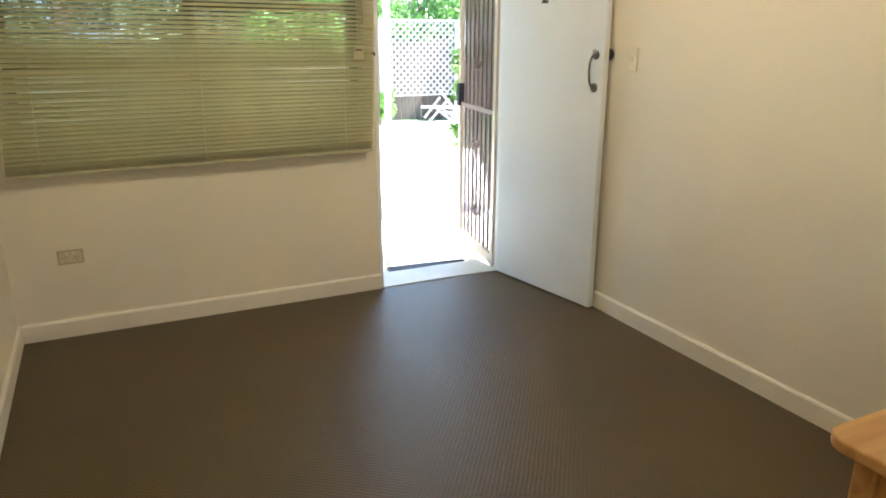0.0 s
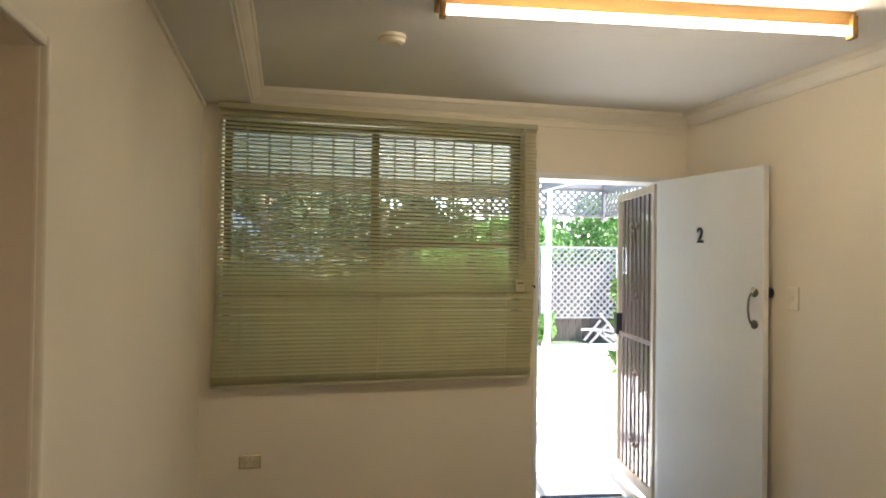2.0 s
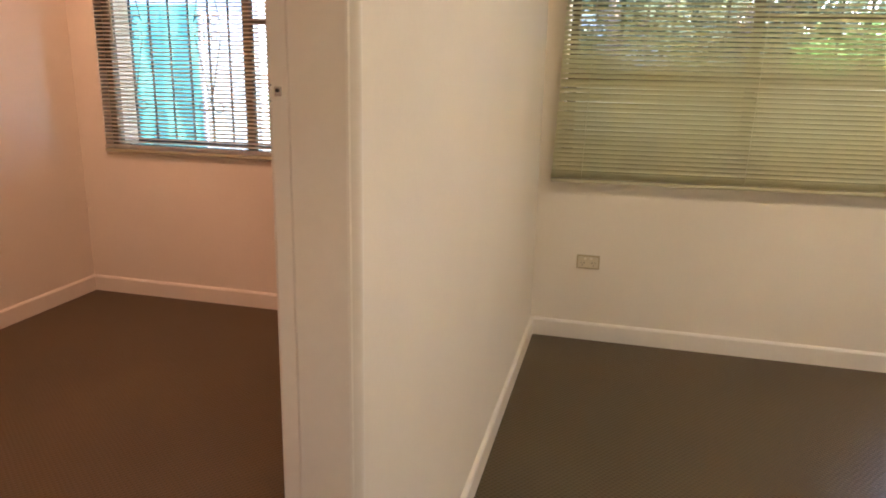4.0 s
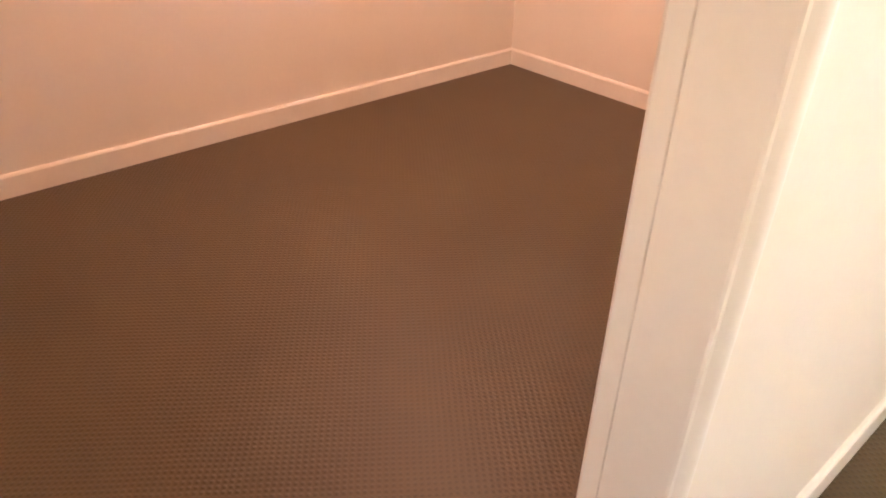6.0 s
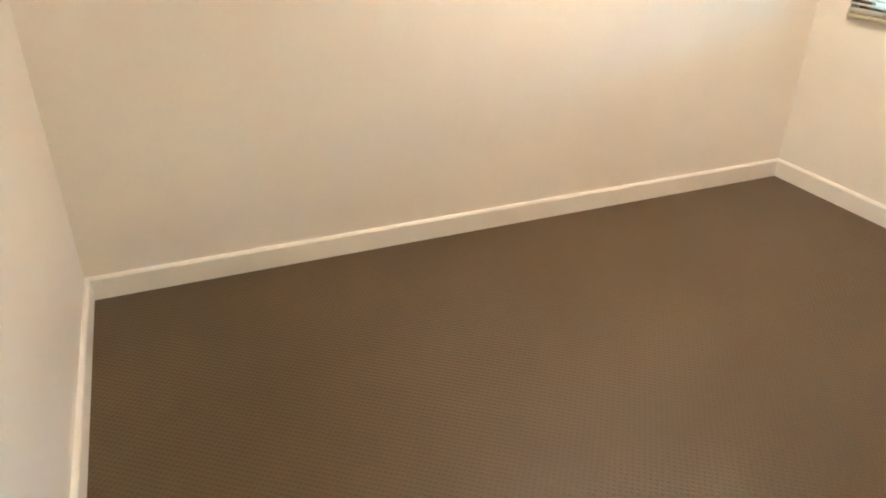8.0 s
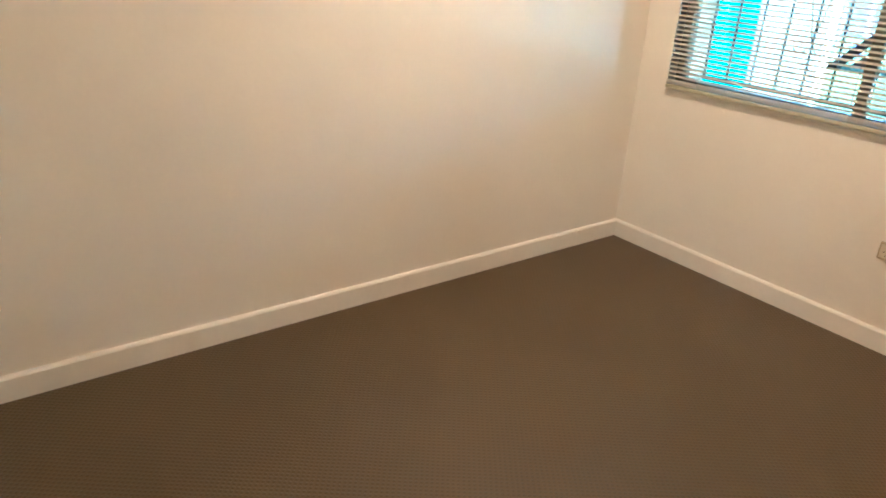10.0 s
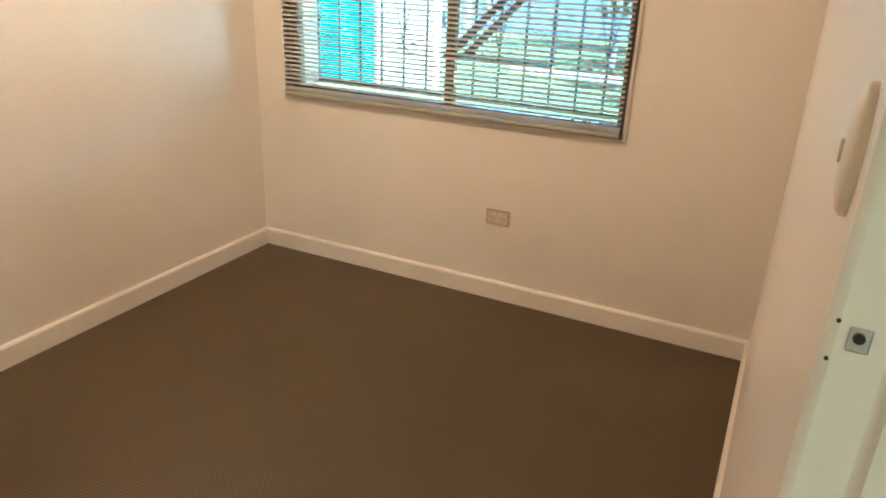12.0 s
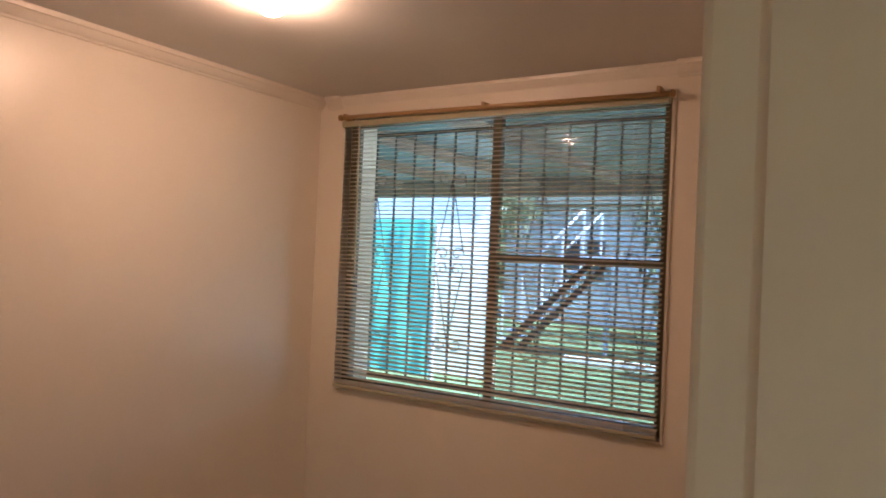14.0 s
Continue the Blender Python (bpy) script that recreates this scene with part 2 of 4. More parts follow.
def disc_turn(bm, profile, centre, axis="z", sides=32):
    """A turned solid from (radius, height) pairs, closed at both ends."""
    cx = Vector(centre)
    rings = []
    for r, hgt in profile:
        ring = []
        for k in range(sides):
            a = k * math.tau / sides
            v = {"z": (r * math.cos(a), r * math.sin(a), hgt), "y": (r * math.cos(a), hgt, r * math.sin(a)), "x": (hgt, r * math.cos(a), r * math.sin(a))}[axis]
            ring.append(bm.verts.new(cx + Vector(v)))
        rings.append(ring)
    for q, s in zip(rings, rings[1:]):
        for k in range(sides):
            bm.faces.new((q[k], q[(k + 1) % sides], s[(k + 1) % sides], s[k]))
    bm.faces.new(rings[0][::-1])
    bm.faces.new(rings[-1])
    bmesh.ops.recalc_face_normals(bm, faces=bm.faces)
    return bm


def extrude_profile(bm, prof, p0, p1, out):
    """A moulding: profile points (away from wall, up) swept from p0 to p1; out is the horizontal way off the wall."""
    p0, p1, out = Vector(p0), Vector(p1), Vector(out)
    ends = [[bm.verts.new(p + out * a + Vector((0, 0, b))) for a, b in prof] for p in (p0, p1)]
    n = len(prof)
    for k in range(n):
        bm.faces.new((ends[0][k], ends[0][(k + 1) % n], ends[1][(k + 1) % n], ends[1][k]))
    bm.faces.new(ends[0][::-1])
    bm.faces.new(ends[1])
    bmesh.ops.recalc_face_normals(bm, faces=bm.faces)
    return bm


def soften(bm, deg=35):
    """Smooth shading that keeps broad flat faces flat beside their narrow bevels."""
    for f in bm.faces:
        f.smooth = True
    for e in bm.edges:
        if len(e.link_faces) == 2:
            a, (p, q) = e.calc_face_angle(0), [f.calc_area() for f in e.link_faces]
            e.smooth = not (a > radians(deg) or (a > radians(14) and max(p, q) > 5 * min(p, q)))


def mesh_of(bm, name, material):
    me = bpy.data.meshes.new(name)
    soften(bm)
    bm.to_mesh(me)
    bm.free()
    me.materials.append(material)
    return me


def part(name, bm, material, parent, label=""):
    ob = new(name, mesh_of(bm, name, material))
    ob.parent = parent
    return tagged(ob, label) if label else ob


def shared(name, me, parent, m):
    ob = new(name, me)
    ob.parent, ob.matrix_local = parent, m
    return ob


def thing(name, m, label, category, group=""):
    ob = new(name)
    ob.empty_display_size = 0.05
    ob.matrix_world = m
    return tagged(ob, label, category, group)


def structure(name, bm, material, label=""):
    return tagged(new(name, mesh_of(bm, name, material)), label, name.split("_")[0], kind="structure")


# ---- the rooms ----
CEIL = 2.46                    # ceiling height
XR = 2.90                      # living room's east wall
YS = -4.75                     # living room's south end, unseen, set close so its bounce brightens the jamb
XW, YB, YBS = -2.652, -0.070, -3.423   # bedroom: west wall, north wall, south wall
XP = -0.127                    # bedroom face of the partition
YJ, YJ2 = -2.552, -3.36         # bedroom doorway jambs
HEAD = 1.91                    # bedroom doorway head
DX0, DX1, DH = 1.91, 2.72, 2.04      # front doorway
LW = (0.10, 1.83, 0.90, 2.30)  # living window opening
BW = (-2.466, -0.760, 0.852, 2.272)    # bedroom window opening
OUT = 0.20                     # outer face of the north wall

structure("floor", a_box(XW - 0.1, XR + 0.1, YS - 0.1, 0.03, -0.1, 0.0), M_CARPET, "brown-grey loop-pile carpet with a fine dotted weave")

bm = bmesh.new()
box(bm, -0.065, LW[0], 0, OUT, 0, CEIL)
box(bm, LW[0], LW[1], 0, OUT, 0, LW[2])
box(bm, LW[0], LW[1], 0, OUT, LW[3], CEIL)
box(bm, LW[1], DX0, 0, OUT, 0, CEIL)
box(bm, DX0, 2.82, 0, OUT, DH, CEIL)
box(bm, 2.82, XR + 0.2, 0, OUT, 0, CEIL)
structure("wall_north", bm, M_WALL, "cream painted front wall with a window and doorway")
bm = bmesh.new()
box(bm, XW - 0.2, BW[0], YB, OUT, 0, CEIL)
box(bm, BW[0], BW[1], YB, OUT, 0, BW[2])
box(bm, BW[0], BW[1], YB, OUT, BW[3], CEIL)
box(bm, BW[1], -0.066, YB, OUT, 0, CEIL)
structure("wall_bedroom_north", bm, M_WALL_BED, "cream painted bedroom wall below and around a window")
structure("wall_bedroom_west", a_box(XW - 0.2, XW, YBS, YB, 0, CEIL), M_WALL_BED, "plain cream painted bedroom wall")
structure("wall_bedroom_south", a_box(XW - 0.2, XP, YBS - 0.15, YBS, 0, CEIL), M_WALL_BED, "plain cream painted bedroom wall")
for nm, x0, x1, mt in (("wall_partition_living", -0.065, 0.0, M_WALL), ("wall_partition_bedroom", XP, -0.065, M_WALL_BED)):
    bm = bmesh.new()
    top = YB if x1 < 0 else 0
    box(bm, x0, x1, YJ + 0.02, top, 0, CEIL)
    box(bm, x0, x1, YJ2 - 0.02, YJ + 0.02, HEAD + 0.02, CEIL)
    box(bm, x0, x1, (YS if x1 == 0 else YBS), YJ2 - 0.02, 0, CEIL)
    structure(nm, bm, mt, "smooth cream painted partition with a doorway")
structure("wall_east", a_box(XR, XR + 0.2, YS, 0, 0, CEIL), M_WALL, "plain cream painted living room wall")
SW_ = (0.85, 2.05, 1.0, 2.15)   # added south window opening, never in view, lets in fill light
bm = bmesh.new()
box(bm, -0.2, SW_[0], YS - 0.15, YS, 0, CEIL)
box(bm, SW_[0], SW_[1], YS - 0.15, YS, 0, SW_[2])
box(bm, SW_[0], SW_[1], YS - 0.15, YS, SW_[3], CEIL)
box(bm, SW_[1], XR + 0.2, YS - 0.15, YS, 0, CEIL)
structure("wall_south", bm, M_WALL, "plain cream painted wall with an added unseen window")
structure("wall_partition_back", a_box(-0.2, -0.066, YS, YBS - 0.15, 0, CEIL), M_WALL, "plain cream painted wall")
structure("ceiling", a_box(XW - 0.2, XR + 0.2, YS - 0.15, OUT, CEIL, CEIL + 0.15), M_CEIL, "flat white painted ceiling")
structure("roof", a_box(XW - 0.6, XR + 0.6, YS - 0.6, 0.55, CEIL + 0.16, CEIL + 0.3), M_ROOF, "grey roof over the flat")

CB = 2.395                     # bedroom ceiling, a little lower
structure("ceiling_bedroom", a_box(XW, XP, YBS, YB, CB, CEIL - 0.001), M_CEIL, "flat white painted bedroom ceiling")

# dropped bulkhead along the partition
structure("bulkhead", a_box(0.0, 0.255, YS, 0.0, 2.36, CEIL, bevel=0.003), M_CEIL, "boxed white bulkhead along the partition")

# cornices
CORN = [(0, 0), (0.012, 0), (0.016, 0.012), (0.03, 0.022), (0.05, 0.055), (0.058, 0.058), (0.062, 0.075), (0.062, 0.084), (0, 0.084)]
CORN_B = [(q * 0.75, b * 0.73) for q, b in CORN]
zc = CEIL - 0.085
zb = CB - 0.062
for nm, p0, p1, out in (
        ("cornice_north", (0.255, 0, zc), (XR, 0, zc), (0, -1, 0)),
        ("cornice_east", (XR, YS, zc), (XR, -0.06, zc), (-1, 0, 0)),
        ("cornice_bulkhead", (0.255, YS, zc), (0.255, -0.06, zc), (1, 0, 0)),
        ("cornice_bedroom_west", (XW, YBS, zb), (XW, YB, zb), (1, 0, 0)),
        ("cornice_bedroom_south", (XW + 0.06, YBS, zb), (XP, YBS, zb), (0, 1, 0)),
        ("cornice_bedroom_east", (XP, YBS, zb), (XP, YB, zb), (-1, 0, 0)),
        ("cornice_bedroom_corner", (XW + 0.06, YB, zb), (BW[0] - 0.03, YB, zb), (0, -1, 0)),
        ("cornice_bedroom_pier", (BW[1] + 0.02, YB, zb), (XP - 0.06, YB, zb), (0, -1, 0))):
    structure(nm, extrude_profile(bmesh.new(), CORN if p0[2] == zc else CORN_B, p0, p1, out), M_TRIM, "moulded cream plaster cornice")
small = [(a * 0.4, b * 0.6) for a, b in CORN]
structure("cornice_over_window", extrude_profile(bmesh.new(), small, (BW[0] - 0.03, YB, CB - 0.052), (BW[1] + 0.02, YB, CB - 0.052), (0, -1, 0)), M_TRIM, "narrow cream moulding above the window")
structure("trim_bulkhead", a_box(0.0, 0.014, YS, -0.001, 2.338, 2.359), M_TRIM, "thin cream bead under the bulkhead")
for z in (2.335, 2.385):
    structure("trim_over_door", a_box(1.93, 2.86, -0.006, 0.0, z, z + 0.012, bevel=0.002), M_TRIM, "thin painted picture rail above the door")

# baseboards
BASE = [(0, 0), (0.015, 0), (0.015, 0.082), (0.011, 0.090), (0.006, 0.093), (0, 0.093)]
for nm, p0, p1, out in (
        ("baseboard_north", (0.015, 0, 0), (DX0 - 0.002, 0, 0), (0, -1, 0)),
        ("baseboard_partition", (0, YJ + 0.03, 0), (0, 0, 0), (1, 0, 0)),
        ("baseboard_partition_south", (0, YS, 0), (0, YJ2 - 0.03, 0), (1, 0, 0)),
        ("baseboard_east", (XR, YS, 0), (XR, 0, 0), (-1, 0, 0)),
        ("baseboard_bedroom_west", (XW, YBS, 0), (XW, YB, 0), (1, 0, 0)),
        ("baseboard_bedroom_north", (XW + 0.015, YB, 0), (XP, YB, 0), (0, -1, 0)),
        ("baseboard_bedroom_south", (XW + 0.015, YBS, 0), (XP, YBS, 0), (0, 1, 0)),
        ("baseboard_bedroom_east", (XP, YJ + 0.03, 0), (XP, YB - 0.015, 0), (-1, 0, 0))):
    structure(nm, extrude_profile(bmesh.new(), BASE, p0, p1, out), M_TRIM, "cream gloss-painted timber skirting board")

# bedroom doorway: rebated lining, slim architraves, strike plate
door_1 = thing("door_1", pose(0, 0, 0), "cream painted doorway lining with a rebated jamb", "door frame")
door_1["kind"] = "structure"
def upright(prof, z0, z1):
    """A vertical moulding from (x, y) points."""
    b = bmesh.new()
    ends = [[b.verts.new((x, y, z)) for x, y in prof] for z in (z0, z1)]
    for k in range(len(prof)):
        b.faces.new((ends[0][k], ends[0][(k + 1) % len(prof)], ends[1][(k + 1) % len(prof)], ends[1][k]))
    b.faces.new(ends[0][::-1])
    b.faces.new(ends[1])
    bmesh.ops.recalc_face_normals(b, faces=b.faces)
    return b


# offsets into the opening along the jamb's depth: worn arris, door rebate with a rounded stop, living room arris
JAMB = [(XP - 0.004, -0.02), (XP - 0.004, -0.003), (XP - 0.002, -0.001), (XP + 0.002, 0.0), (-0.1000, 0.0), (-0.0975, 0.001), (-0.0955, 0.0035),
        (-0.0935, 0.0055), (-0.0905, 0.006), (-0.006, 0.006), (-0.002, 0.005), (0.0, 0.002), (0.0, -0.02)]
BEAD = [(0.0, 0.002)] + [(0.013 * math.sin(k * math.pi / 10) ** 0.6, 0.001 - 0.026 * k / 10) for k in range(1, 10)] + [(0.0, -0.025)]
for y, sg in ((YJ, 1), (YJ2, -1)):
    part("jamb", upright([(x, y - sg * o) for x, o in JAMB], 0, HEAD + 0.02), M_TRIM, door_1)
    part("architrave", upright([(x, y - sg * o) for x, o in BEAD], 0, HEAD + 0.022), M_TRIM, door_1)
part("head", a_box(XP, 0.0, YJ2, YJ, HEAD, HEAD + 0.02), M_TRIM, door_1)
part("architrave", a_box(0.0, 0.012, YJ2 + 0.003, YJ - 0.003, HEAD, HEAD + 0.022, bevel=0.005), M_TRIM, door_1)
bm = a_box(-0.120, -0.109, YJ - 0.0015, YJ + 0.001, 1.315, 1.329, bevel=0.0008)
plate = part("strike_plate", bm, M_CHROME, door_1, "small worn metal strike plate")
part("latch_hole", disc_turn(bmesh.new(), [(0.003, 0), (0.003, 0.001)], (-0.115, YJ - 0.0026, 1.3235), "y", 16), M_BLACK, plate)
for z, x in ((1.331, -0.126), (1.308, -0.127)):
    part("nail_hole", disc_turn(bmesh.new(), [(0.0012, 0), (0.0012, 0.001)], (x, YJ - 0.0012, z), "y", 10), M_BLACK, door_1)

# front doorway frame and threshold
door_2 = thing("door_2", pose(0, 0, 0), "white painted front door frame and metal threshold", "door frame")
door_2["kind"] = "structure"
part("jamb", a_box(DX0 - 0.012, DX0 + 0.014, -0.006, OUT + 0.01, 0.0, DH + 0.004, bevel=0.003), M_DOOR, door_2)
part("jamb", a_box(DX1 - 0.004, 2.825, -0.008, 0.03, 0.0, DH + 0.004, bevel=0.003), M_DOOR, door_2)
part("head", a_box(DX0 - 0.012, 2.825, -0.007, OUT + 0.01, DH - 0.014, DH + 0.02, bevel=0.003), M_DOOR, door_2)
part("threshold", a_box(DX0 + 0.014, DX1 - 0.004, -0.005, OUT + 0.05, -0.02, 0.006, bevel=0.003), M_SILL, door_2, "pale metal threshold strip")

# ---- front door leaf, open against the east wall ----
leaf = thing("front_door", pose(DX1 - 0.002, -0.022, 0.01, 0, 0, -80.8), "white flush front door standing open into the room", "door")
# the leaf runs along local +x from its hinges; its inner face is local -y
W = 0.815
part("panel", a_box(0.0, W, -0.019, 0.019, 0.0, 2.025, bevel=0.003), M_DOOR, leaf)
for z in (0.22, 1.0, 1.8):
    bm = bmesh.new()
    tube_path(bm, [(-0.006, 0.02, z - 0.045), (-0.006, 0.02, z + 0.045)], 0.006, 10)
    part("hinge", bm, M_ALU, leaf)
bm = bmesh.new()
tube_path(bm, [(W - 0.055, -0.019 - 0.004, 1.368), (W - 0.055, -0.05, 1.36), (W - 0.058, -0.058, 1.33), (W - 0.06, -0.06, 1.285), (W - 0.058, -0.056, 1.24), (W - 0.055, -0.048, 1.215), (W - 0.055, -0.02, 1.208)], 0.006, 10)
pull = part("pull_handle", bm, M_PEWTER, leaf, "curved chrome pull handle")
for z in (1.37, 1.205):
    part("rose", disc_turn(bmesh.new(), [(0.024, 0), (0.024, -0.005), (0.015, -0.012)], (W - 0.055, -0.019, z), "y", 20), M_PEWTER, pull)
part("lock_cylinder", disc_turn(bmesh.new(), [(0.014, 0), (0.014, -0.006), (0.010, -0.008)], (W - 0.055, -0.026, 1.385), "y", 18), M_CHROME, leaf)
part("latch_knob", disc_turn(bmesh.new(), [(0.03, 0.0), (0.03, 0.028), (0.018, 0.034), (0.018, 0.085), (0.012, 0.092)], (W - 0.022, 0.019, 1.372), "y", 20), M_BLACK, leaf, "dark night latch on the far face")
txt = bpy.data.curves.new("digit", "FONT")
txt.body, txt.size, txt.extrude, txt.bevel_depth, txt.align_x = "2", 0.125, 0.004, 0.0012, "CENTER"
tmp = bpy.data.objects.new("digit", txt)
digit_me = bpy.data.meshes.new_from_object(tmp)
bpy.data.objects.remove(tmp)
digit_me.materials.clear()
digit_me.materials.append(M_BLACK)
d = new("house_number", digit_me)
d.parent, d.matrix_local = leaf, Matrix.Translation((0.365, -0.0235, 1.636)) @ Euler((radians(90), 0, 0)).to_matrix().to_4x4() @ Matrix.Diagonal((0.8, 1.0, 1.0, 1.0))
tagged(d, "dark metal numeral 2")

# ---- security screen door, open outwards ----
sec = thing("security_door", pose(2.722, 0.047, 0.015, 0, 0, 79.5), "tan framed security screen door with brown bars, standing open", "security door")
SW, SH = 0.80, 2.01
for nm, a in (("stile", (0, 0.045, 0, SH)), ("stile", (SW - 0.045, SW, 0, SH)), ("rail", (0.045, SW - 0.045, SH - 0.05, SH)), ("rail", (0.045, SW - 0.045, 0, 0.07))):
    part(nm, a_box(a[0], a[1], -0.014, 0.014, a[2], a[3], bevel=0.003), M_SEC, sec)
part("fly_mesh", a_box(0.045, SW - 0.045, -0.012, -0.0105, 0.07, SH - 0.05), M_MESH, sec, "dark fly-screen mesh")
bar_me = mesh_of(a_box(-0.006, 0.006, -0.006, 0.006, 0.07, SH - 0.05), "bar", M_BROWN_IRON)
for k in range(7):
    shared("bar", bar_me, sec, Matrix.Translation((0.045 + (SW - 0.09) * (k + 1) / 8, 0.0, 0)))
part("cross_rail", a_box(0.045, SW - 0.045, -0.012, 0.012, 0.98, 1.01), M_BROWN_IRON, sec)
part("lock_case", a_box(SW - 0.06, SW + 0.004, -0.03, 0.03, 0.98, 1.14, bevel=0.006), M_BLACK, sec, "black lock case with a lever")


def spiral(cx, cz, r, turns, sgn, start=0.0, y=0.0, n=22):
    return [(cx + sgn * r * (1 - 0.75 * k / n) * math.cos(start + k / n * turns * math.tau), y, cz + r * (1 - 0.75 * k / n) * math.sin(start + k / n * turns * math.tau)) for k in range(n + 1)]


for z0 in (0.25, 1.25):
    for sgn in (-1, 1):
        bm = bmesh.new()
        tube_path(bm, [(0.4, 0.008, z0), (0.4 + sgn * 0.05, 0.008, z0 + 0.25), (0.4, 0.008, z0 + 0.5)], 0.004, 6)
        tube_path(bm, spiral(0.4 + sgn * 0.045, z0 + 0.02, 0.04, 1.2, sgn, y=0.008), 0.004, 6)
        tube_path(bm, spiral(0.4 + sgn * 0.045, z0 + 0.5, 0.04, 1.2, sgn, y=0.008), 0.004, 6)
        part("scroll", bm, M_BROWN_IRON, sec)
for z in (0.2, 1.0, 1.82):
    part("hinge", tube_path(bmesh.new(), [(-0.008, 0.0, z - 0.05), (-0.008, 0.0, z + 0.05)], 0.008, 10), M_SEC, sec)


# ---- windows ----
def window(name, x0, x1, z0, z1, y, mull, rail, label, frost_z=None):
    w = thing(name, pose(0, 0, 0), label, "window")
    w["kind"] = "structure"
    f = 0.04
    for a in ((x0, x0 + f, z0, z1), (x1 - f, x1, z0, z1), (x0 + f, x1 - f, z1 - f, z1), (x0 + f, x1 - f, z0, z0 + f)):
        part("window_frame", a_box(a[0], a[1], y - 0.025, y + 0.03, a[2], a[3], bevel=0.003), M_ALU, w)
    part("mullion", a_box(mull - 0.022, mull + 0.022, y - 0.02, y + 0.025, z0 + f, z1 - f, bevel=0.003), M_ALU, w)
    if rail:
        part("glazing_bar", a_box(mull + 0.022, x1 - f, y - 0.015, y + 0.02, rail - 0.014, rail + 0.014, bevel=0.002), M_ALU, w)
    low = z0 + f
    if frost_z:
        for a, b in ((x0 + f, mull - 0.022), (mull + 0.022, x1 - f)):
            part("window_frame", a_box(a, b, y - 0.02, y + 0.025, frost_z - 0.02, frost_z + 0.02, bevel=0.003), M_ALU, w)
            p = part("pane", a_box(a, b, y - 0.003, y + 0.003, low, frost_z - 0.02), M_FROST, w, "obscure lower pane")
            p.visible_shadow = False
        low = frost_z + 0.02
    for a, b in ((x0 + f, mull - 0.022), (mull + 0.022, x1 - f)):
        p = part("pane", a_box(a, b, y - 0.003, y + 0.003, low, z1 - f), M_GLASS, w)
        p.visible_shadow = False
    return w


def lining(w, x0, x1, z0, z1, wall_y, back):
    """Painted reveal boards round the opening, a few millimetres proud of the wall."""
    t = 0.012
    for a in ((x0 - t, x0, z0 - t, z1 + t), (x1, x1 + t, z0 - t, z1 + t), (x0, x1, z1, z1 + t), (x0, x1, z0 - t, z0)):
        part("reveal", a_box(a[0], a[1], wall_y - 0.012, back, a[2], a[3], bevel=0.002), M_TRIM, w)


w1 = window("window_1", LW[0] + 0.013, LW[1] - 0.013, LW[2] + 0.013, LW[3] - 0.013, 0.07, 0.945, 1.615, "aluminium sliding window behind a venetian blind", 1.335)
w2 = window("window_2", BW[0], BW[1], BW[2], BW[3], 0.0, -1.585, 1.572, "aluminium sliding window with bars outside")
# added window behind the camera: warm fill for the jamb and partition
w3 = window("window_fill", SW_[0], SW_[1], SW_[2], SW_[3], YS - 0.08, 1.45, None, "unseen sliding window added to fill the room's back with warm light")
for c in w3.children:
    if c.name.startswith("pane"):
        c.data.materials[0] = M_WARM_FILL_GLASS
        c.visible_shadow = True
scr = part("insect_screen", a_box(-1.563, BW[1] - 0.04, 0.034, 0.036, BW[2] + 0.04, BW[3] - 0.04), M_SCREEN, w2, "fine grey insect screen")
scr.visible_shadow = False
lining(w2, BW[0], BW[1], BW[2], BW[3], YB, -0.026)


# ---- bars outside the windows ----
def grille(x0, x1, z0, z1, y, pitch, first, phase, label):
    g = thing("window_grille", pose((x0 + x1) / 2, y, z0), label, "window bars", "grilles outside the windows")
    h, w = z1 - z0, x1 - x0
    me = mesh_of(a_box(-0.0048, 0.0048, -0.0048, 0.0048, 0, h), "bar", M_IRON)
    sm = bmesh.new()
    for sgn in (-1, 1):
        for tip, wide in ((0.18, 0.45), (0.80, 0.52)):
            tube_path(sm, [(0, 0, h * tip), (sgn * 0.082, 0, h * wide)], 0.0035, 6)
        for cz, cx in ((0.17, 0.054), (0.455, 0.046), (0.515, 0.046), (0.81, 0.054)):
            tube_path(sm, spiral(sgn * cx, h * cz, 0.040, 1.0, sgn, 0.0 if cx < 0.05 else math.pi), 0.0035, 6)
    scroll = mesh_of(sm, "scroll", M_IRON)
    k, x = 0, first
    while x < x1 - 0.03:
        shared("bar", me, g, Matrix.Translation((x - (x0 + x1) / 2, 0, 0)))
        if k % 4 == phase:
            shared("scroll", scroll, g, Matrix.Translation((x - (x0 + x1) / 2, -0.012, 0)))
        x += pitch
        k += 1
    for z in (0.0, h - 0.02):
        part("rail", a_box(-w / 2, w / 2, -0.008, 0.008, z, z + 0.02), M_IRON, g)
    return g


grille(LW[0] - 0.05, LW[1] + 0.05, LW[2] - 0.02, LW[3] - 0.03, OUT + 0.012, 0.1222, 0.224, 2, "dark painted security bars with scrolls over the window")
grille(BW[0] - 0.05, BW[1] + 0.05, BW[2] + 0.02, BW[3] - 0.03, OUT + 0.012, 0.1283, -2.465, 0, "dark painted security bars with scrolls over the window")


